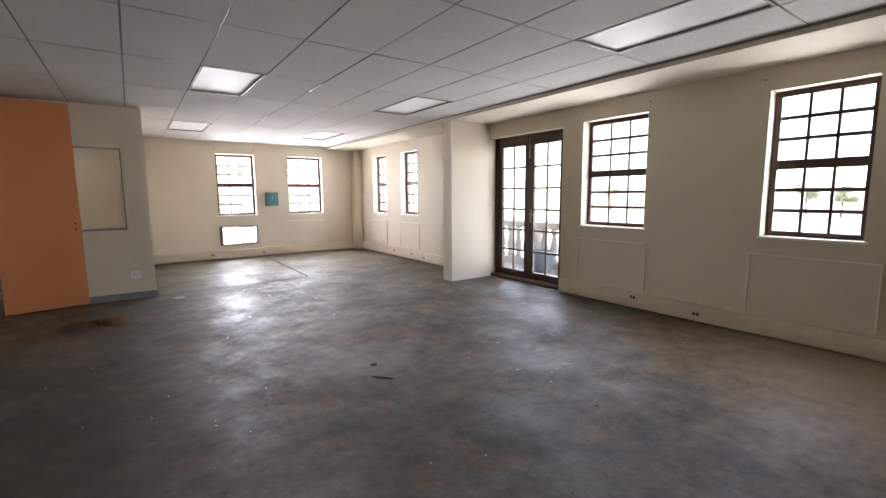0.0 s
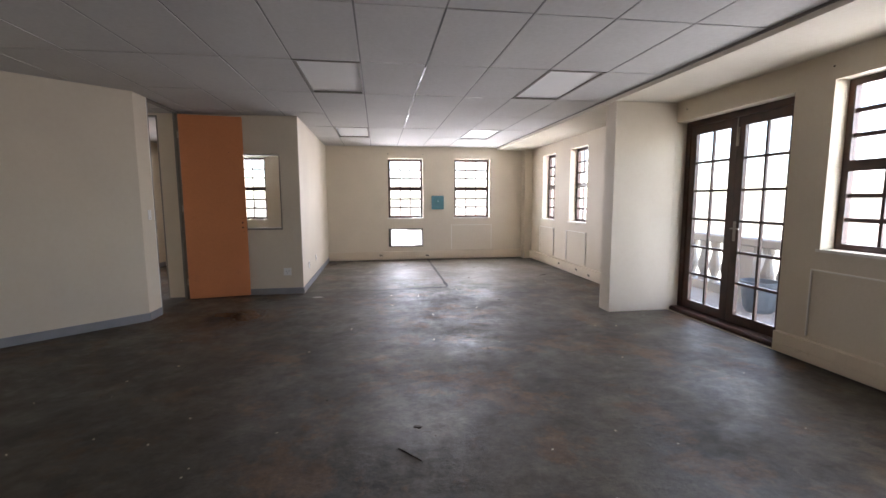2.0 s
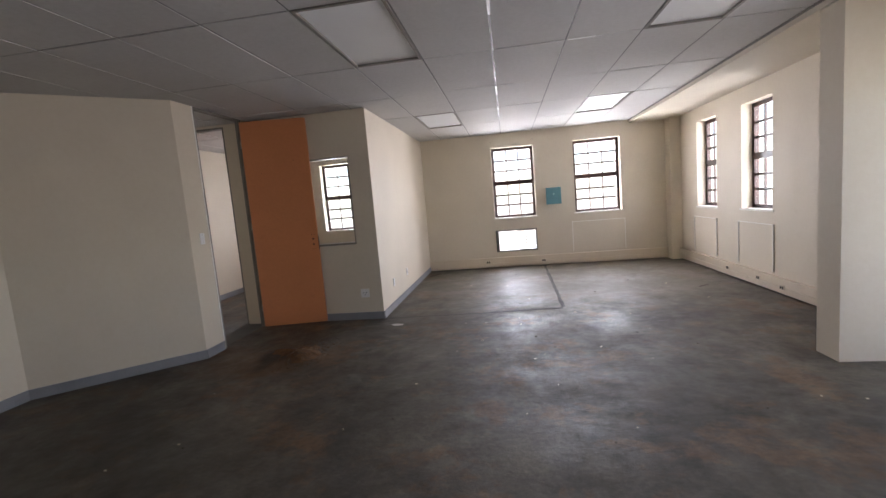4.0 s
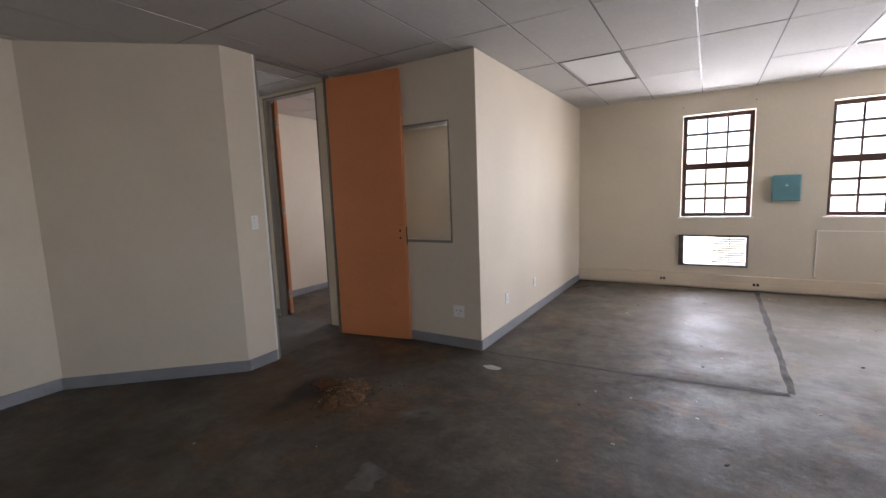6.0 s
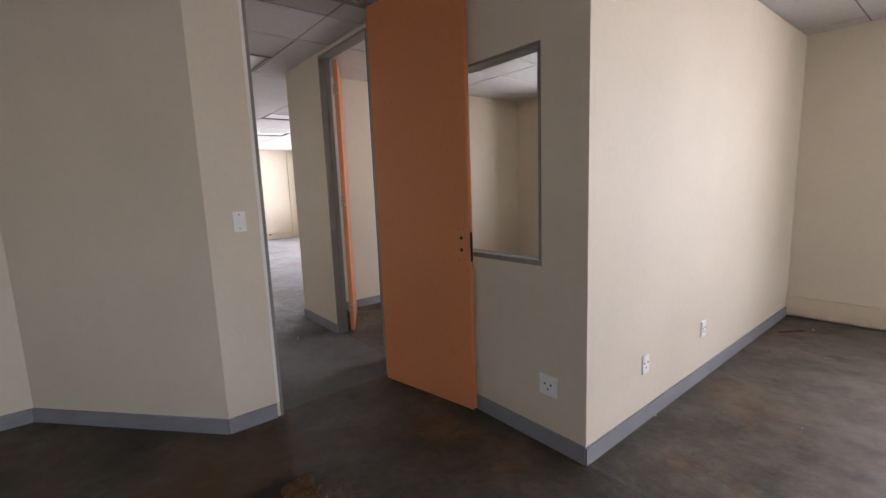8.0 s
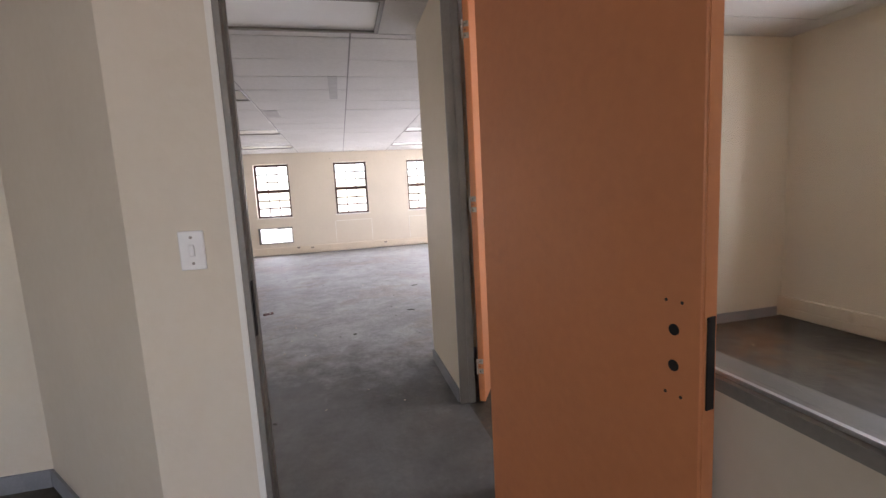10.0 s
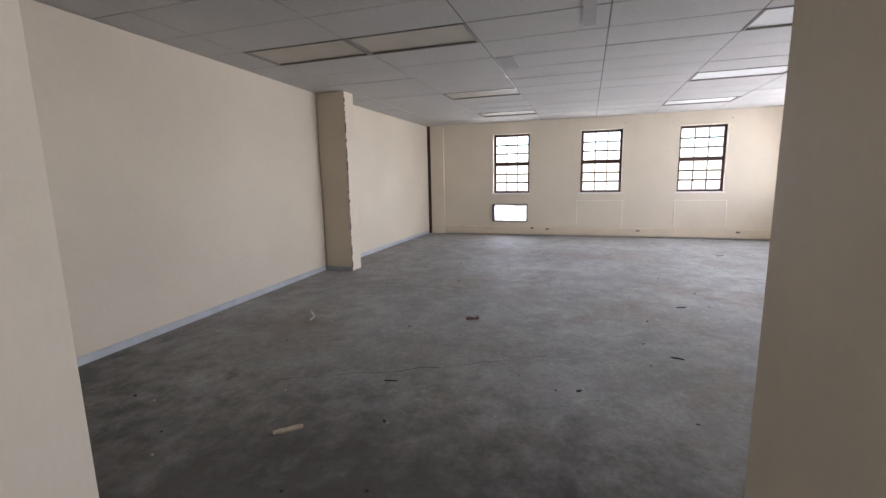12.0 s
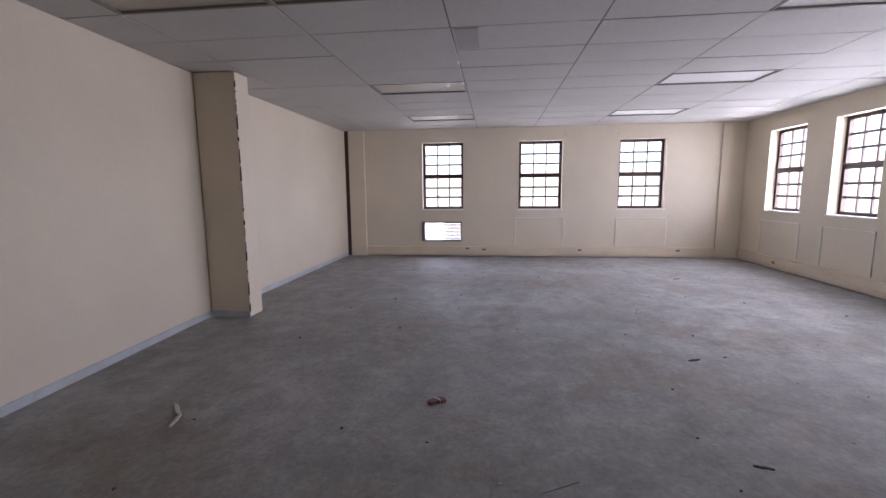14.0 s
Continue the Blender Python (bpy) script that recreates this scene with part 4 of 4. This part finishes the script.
def blob(name, c, rx, ry, h, mat, label, category, seed, jag=0.3, rough=0.0, kind="", n=22, rings=6):
    rng = random.Random(seed)
    bm = bmesh.new()
    ph = [rng.uniform(0, 6.28) for _ in range(4)]
    off = [1 + jag * (0.5 * math.sin(6.2832 * k / n + ph[0]) + 0.45 * math.sin(12.566 * k / n + ph[1]) + 0.3 * math.sin(31.4 * k / n + ph[2])) + rng.uniform(-0.06, 0.06) for k in range(n)]
    rows = []
    for q in range(1, rings + 1):
        f = q / rings
        rows.append([bm.verts.new((rx * f * off[k] * math.cos(6.2832 * k / n), ry * f * off[k] * math.sin(6.2832 * k / n),
                                   max(0.001, h * (1 - f * f) + (rng.uniform(-rough, rough) if f < 1 else 0)))) for k in range(n)])
    top = bm.verts.new((0, 0, h))
    for k in range(n):
        bm.faces.new((top, rows[0][k], rows[0][(k + 1) % n]))
        for a, b in zip(rows, rows[1:]):
            bm.faces.new((a[k], b[k], b[(k + 1) % n], a[(k + 1) % n]))
    ob = part(name, bm, mat)
    ob.location = c
    return tagged(ob, label, category, "", kind)


blob("sawdust_mound", (-0.15, 5.70, 0), 0.17, 0.22, 0.05, DIRT, "small heap of brown sawdust and grit on the floor", "sawdust", 3, 0.35, 0.005, "", 54, 18)
blob("sawdust_mound", (-0.40, 5.80, 0), 0.13, 0.11, 0.02, DIRT, "low trodden clump of brown sawdust beside the heap", "sawdust", 9, 0.45, 0.004, "", 40, 12)
for k, (x, y, rx, ry) in enumerate(((0.635, 6.64, 0.085, 0.038), (0.63, 5.02, 0.10, 0.09), (0.46, 5.65, 0.06, 0.07), (0.55, 5.75, 0.06, 0.05))):
    blob("paint_splash", (x, y, 0), rx, ry, 0.003, PAPER if k == 0 else material("pale_scuff_%d" % k, (0.105, 0.097, 0.084), 0.8, vary=0.3, scale=12, grain=0.3),
         "pale paint splash dried on the floor", "paint splash", 20 + k, 0.25 if k == 0 else 0.7, 0.0, "structure")

# loose bits on the floors
bits_rng = random.Random(11)


def chips(name, n, region, mat, label, size):
    bm = bmesh.new()
    for _ in range(n):
        x, y = bits_rng.uniform(region[0], region[1]), bits_rng.uniform(region[2], region[3])
        s = size * bits_rng.uniform(0.4, 1.3)
        m = Matrix.Translation((x, y, s * 0.25)) @ Matrix.Rotation(bits_rng.uniform(0, 6.28), 4, "Z") @ Matrix.Diagonal((s * bits_rng.uniform(0.6, 2.2), s, s * 0.5, 1))
        bmesh.ops.create_icosphere(bm, subdivisions=1, radius=0.5, matrix=m)
    return tagged(part(name, bm, mat), label, "debris", "", "stuff")




def heap_bits(name, n, spread, mat, label, size):
    """Bits strewn over the sawdust heap and thinning out round it, resting on its slope."""
    rng = random.Random(n)
    bm = bmesh.new()
    for _ in range(n):
        u, v = rng.gauss(0, spread), rng.gauss(0, spread)
        s = size * rng.uniform(0.35, 1.3)
        z = max(0.0, 0.05 * (1 - u * u - v * v)) + s * 0.2
        m = Matrix.Translation((-0.15 + 0.17 * u, 5.70 + 0.22 * v, z)) @ Matrix.Rotation(rng.uniform(0, 6.28), 4, "Z") @ Matrix.Rotation(rng.uniform(-0.5, 0.5), 4, "X")
        bmesh.ops.create_icosphere(bm, subdivisions=1, radius=0.5, matrix=m @ Matrix.Diagonal((s * rng.uniform(0.7, 2.4), s, s * 0.5, 1)))
    return tagged(part(name, bm, mat), label, "debris", "", "stuff")


heap_bits("sawdust_grit", 420, 0.75, DIRT, "brown grit scattered over and round the sawdust heap", 0.012)
heap_bits("sawdust_shavings", 90, 0.55, CHIP, "pale wood shavings lying on the sawdust heap", 0.008)
heap_bits("sawdust_specks", 160, 0.8, DARKCHIP, "dark specks in the sawdust heap", 0.010)
chips("floor_grit", 90, (-1.0, 5.0, 0.5, 10.2), CHIP, "pale plaster crumbs scattered over the floor", 0.014)
chips("floor_grit", 60, (-1.0, 5.0, 0.5, 10.2), DARKCHIP, "dark crumbs scattered over the floor", 0.015)
chips("floor_grit", 130, (-11.5, -2.5, 3.0, 10.0), CHIP, "pale plaster crumbs over the dusty floor", 0.016)
chips("floor_grit", 110, (-11.5, -2.5, 3.0, 10.0), DARKCHIP, "dark crumbs over the dusty floor", 0.018)


def stick(x0, y0, x1, y1, w, mat, name, label, h=0.006):
    l = math.hypot(x1 - x0, y1 - y0)
    bm = bmesh.new()
    n = 5
    rng = random.Random(int(abs(x0) * 100))
    mid = [rng.uniform(-w, w) * 0.22 for _ in range(n + 1)]
    ring = []
    for k in range(n + 1):
        ww = w / 2 * (0.55 if k in (0, n) else 1)
        ring.append([bm.verts.new((-l / 2 + l * k / n, mid[k] + s * ww, z)) for s, z in ((-1, 0), (1, 0), (0.8, h), (-0.8, h))])
    for a, b in zip(ring, ring[1:]):
        for k in range(4):
            bm.faces.new((a[k], a[(k + 1) % 4], b[(k + 1) % 4], b[k]))
    bm.faces.new(ring[0]), bm.faces.new(ring[-1])
    bmesh.ops.recalc_face_normals(bm, faces=bm.faces)
    ob = part(name, bm, mat)
    ob.location, ob.rotation_euler = ((x0 + x1) / 2, (y0 + y1) / 2, 0.0005), (0, 0, math.atan2(y1 - y0, x1 - x0))
    return tagged(ob, label, "debris")


stick(-3.28, 4.70, -3.39, 4.82, 0.04, CHIP, "wood_offcut", "short pale wood offcut lying on the dusty floor", 0.012)
stick(-5.34, 3.52, -5.20, 3.66, 0.028, PAPER, "cable_strip", "bent pale strip of cable cover on the floor")
stick(-5.20, 3.66, -5.06, 3.70, 0.024, PAPER, "cable_strip", "bent pale strip of cable cover on the floor")
stick(-5.52, 5.22, -5.55, 5.34, 0.06, WRAP, "crumpled_wrapper", "crumpled dark wrapper lying on the floor", 0.022)
stick(-5.57, 5.26, -5.52, 5.31, 0.015, PAPER, "paper_scrap", "pale paper scrap on the crumpled wrapper", 0.024)
stick(-4.05, 5.02, -4.07, 5.11, 0.008, DARKCHIP, "dark_scrap", "dark curled scrap on the dusty floor")
stick(-5.02, 6.99, -5.0, 7.08, 0.02, DARKCHIP, "dark_scrap", "dark curled scrap on the dusty floor")
stick(-4.26, 6.31, -4.28, 6.34, 0.025, DARKCHIP, "dark_scrap", "small dark scrap on the dusty floor")
stick(-9.86, 8.46, -9.92, 8.58, 0.03, DARKCHIP, "dark_scrap", "small dark scrap on the dusty floor")
stick(-6.45, 7.27, -6.48, 7.37, 0.03, DARKCHIP, "dark_scrap", "small dark scrap on the dusty floor")
stick(1.64, 2.44, 1.76, 2.30, 0.009, DARKCHIP, "dark_scrap", "thin dark splinter on the screed")
stick(1.75, 2.68, 1.79, 2.65, 0.03, DARKCHIP, "dark_scrap", "small dark scrap on the screed")
stick(3.06, 1.68, 3.12, 1.66, 0.025, PAPER, "paper_scrap", "small pale scrap on the screed")
stick(2.66, 1.84, 2.69, 1.83, 0.02, PAPER, "paper_scrap", "small pale scrap on the screed")
stick(0.47, 9.9, 0.62, 10.1, 0.05, DARKCHIP, "dark_scrap", "dark scraps lying in the corner by the skirting")
stick(4.6, 7.9, 4.75, 8.0, 0.03, DARKCHIP, "dark_scrap", "dark scrap near the trunking")

# ---- outside ----
bm = bmesh.new()
R = 900
v = [bm.verts.new(p) for p in ((-R, -R, -3.6), (R, -R, -3.6), (R, R, -3.6), (-R, R, -3.6))]
bm.faces.new(v)
setting("ground", bm, GRASS, "dry pale open ground below the building", "ground")

bm = bmesh.new()
box(bm, (EAST + 0.241, 1.6, -0.3), (7.15, 7.4, -0.04))
setting("balcony_floor", bm, STONE, "pale balcony floor slab outside the french doors", "floor")
bm = bmesh.new()
box(bm, (EAST + 0.241, 5.95, -0.039), (6.2, 6.15, 2.949))
setting("wall_balcony", bm, PINK, "pink rendered balcony side wall", "wall")


# Unseen slab added overhead so the sun doesn't reach the balcony.
bm = bmesh.new()
box(bm, (EAST + 0.241, 1.6, 2.95), (7.1, 7.4, 3.1))
setting("balcony_sun_block", bm, STONE, "unseen flat slab added to shade the balcony", "roof")


def baluster_mesh():
    bm = bmesh.new()
    lathe(bm, [(0.07, 0), (0.07, 0.06), (0.045, 0.08), (0.05, 0.12), (0.085, 0.22), (0.088, 0.28), (0.055, 0.42), (0.04, 0.52), (0.06, 0.56), (0.07, 0.58), (0.07, 0.66)], n=12)
    return mesh_of("baluster", bm, STONE)


rail_root = thing("balustrade", (6.95, 4.5, -0.04), 0, "pale stone balustrade with turned balusters along the balcony", "balustrade")
bm = bmesh.new()
box(bm, (-0.12, -2.8, 0.80), (0.12, 2.8, 0.92))
bevel(bm, 0.02)
part("top_rail", bm, STONE, rail_root)
bm = bmesh.new()
box(bm, (-0.11, -2.8, 0.0), (0.11, 2.8, 0.14))
part("plinth", bm, STONE, rail_root)
bal = baluster_mesh()
for k in range(22):
    if k in (7, 15):
        bm = bmesh.new()
        box(bm, (-0.13, -2.6 + k * 0.245 - 0.12, 0.14), (0.13, -2.6 + k * 0.245 + 0.12, 0.80))
        part("post", bm, STONE, rail_root)
    else:
        placed("baluster", bal, rail_root, (0, -2.6 + k * 0.245, 0.14))

r = thing("planter", (6.52, 5.0, -0.04), 0, "round blue-grey planter pot standing on the balcony", "planter")
bm = bmesh.new()
lathe(bm, [(0.15, 0), (0.18, 0.05), (0.22, 0.32), (0.235, 0.35), (0.235, 0.41), (0.205, 0.41), (0.20, 0.34)], n=24)
part("pot", bm, BLUE, r)
bm = bmesh.new()
lathe(bm, [(0.198, 0.33), (0.15, 0.36), (0.04, 0.37)], n=20)
part("soil", bm, DIRT, r)


def tree_parts(seed, height):
    rng = random.Random(seed)
    bm = bmesh.new()
    tips = []

    def limb(a, b, r0, r1):
        d = (b - a)
        m = Matrix.Translation((a + b) / 2) @ d.to_track_quat("Z", "Y").to_matrix().to_4x4()
        bmesh.ops.create_cone(bm, segments=8, radius1=r0, radius2=r1, depth=d.length, matrix=m)

    base = Vector((0, 0, 0))
    fork = Vector((rng.uniform(-0.3, 0.3), rng.uniform(-0.3, 0.3), height * 0.42))
    limb(base, fork, 0.22, 0.14)
    for k in range(7):
        a = k * 0.9 + rng.uniform(0, 0.5)
        tip = fork + Vector((math.cos(a) * height * rng.uniform(0.15, 0.33), math.sin(a) * height * rng.uniform(0.15, 0.33), height * rng.uniform(0.2, 0.55)))
        limb(fork, tip, 0.09, 0.03)
        tips.append(tip)
    trunk = mesh_of("trunk", bm, BARK)
    verts, faces = [], []
    for tip in tips:
        for _ in range(420):
            d = Vector((rng.gauss(0, 1), rng.gauss(0, 1), rng.gauss(0, 0.75)))
            c = tip + d * height * 0.085
            u = Vector((rng.gauss(0, 1), rng.gauss(0, 1), rng.gauss(0, 1))).normalized()
            w = u.orthogonal().normalized()
            s = rng.uniform(0.09, 0.2)
            i = len(verts)
            verts += [c - u * s, c + w * s * 0.45, c + u * s, c - w * s * 0.45]
            faces.append((i, i + 1, i + 2, i + 3))
    crown = bpy.data.meshes.new("crown")
    crown.from_pydata([tuple(q) for q in verts], [], faces)
    crown.materials.append(LEAF)
    return trunk, crown


tree_kinds = [tree_parts(s, h) for s, h in ((1, 6.5), (2, 7.5), (3, 5.6))]
tree_rng = random.Random(8)
for x, y, k, s in ((112, 6, 0, 1.0), (118, 15, 1, 1.0), (110, 23, 2, 1.0), (120, 31, 0, 1.1), (114, 40, 1, 1.0), (122, 50, 2, 1.2), (125, 20, 1, 1.1), (117, -3, 2, 1.2), (119, 62, 0, 1.0), (116, 76, 1, 1.0)):
    r = thing("tree", (x, y, -3.6), tree_rng.uniform(0, 360), "leafy green tree standing beyond the balcony", "tree", "trees outside")
    placed("trunk", tree_kinds[k][0], r, (0, 0, 0))
    placed("crown", tree_kinds[k][1], r, (0, 0, 0))
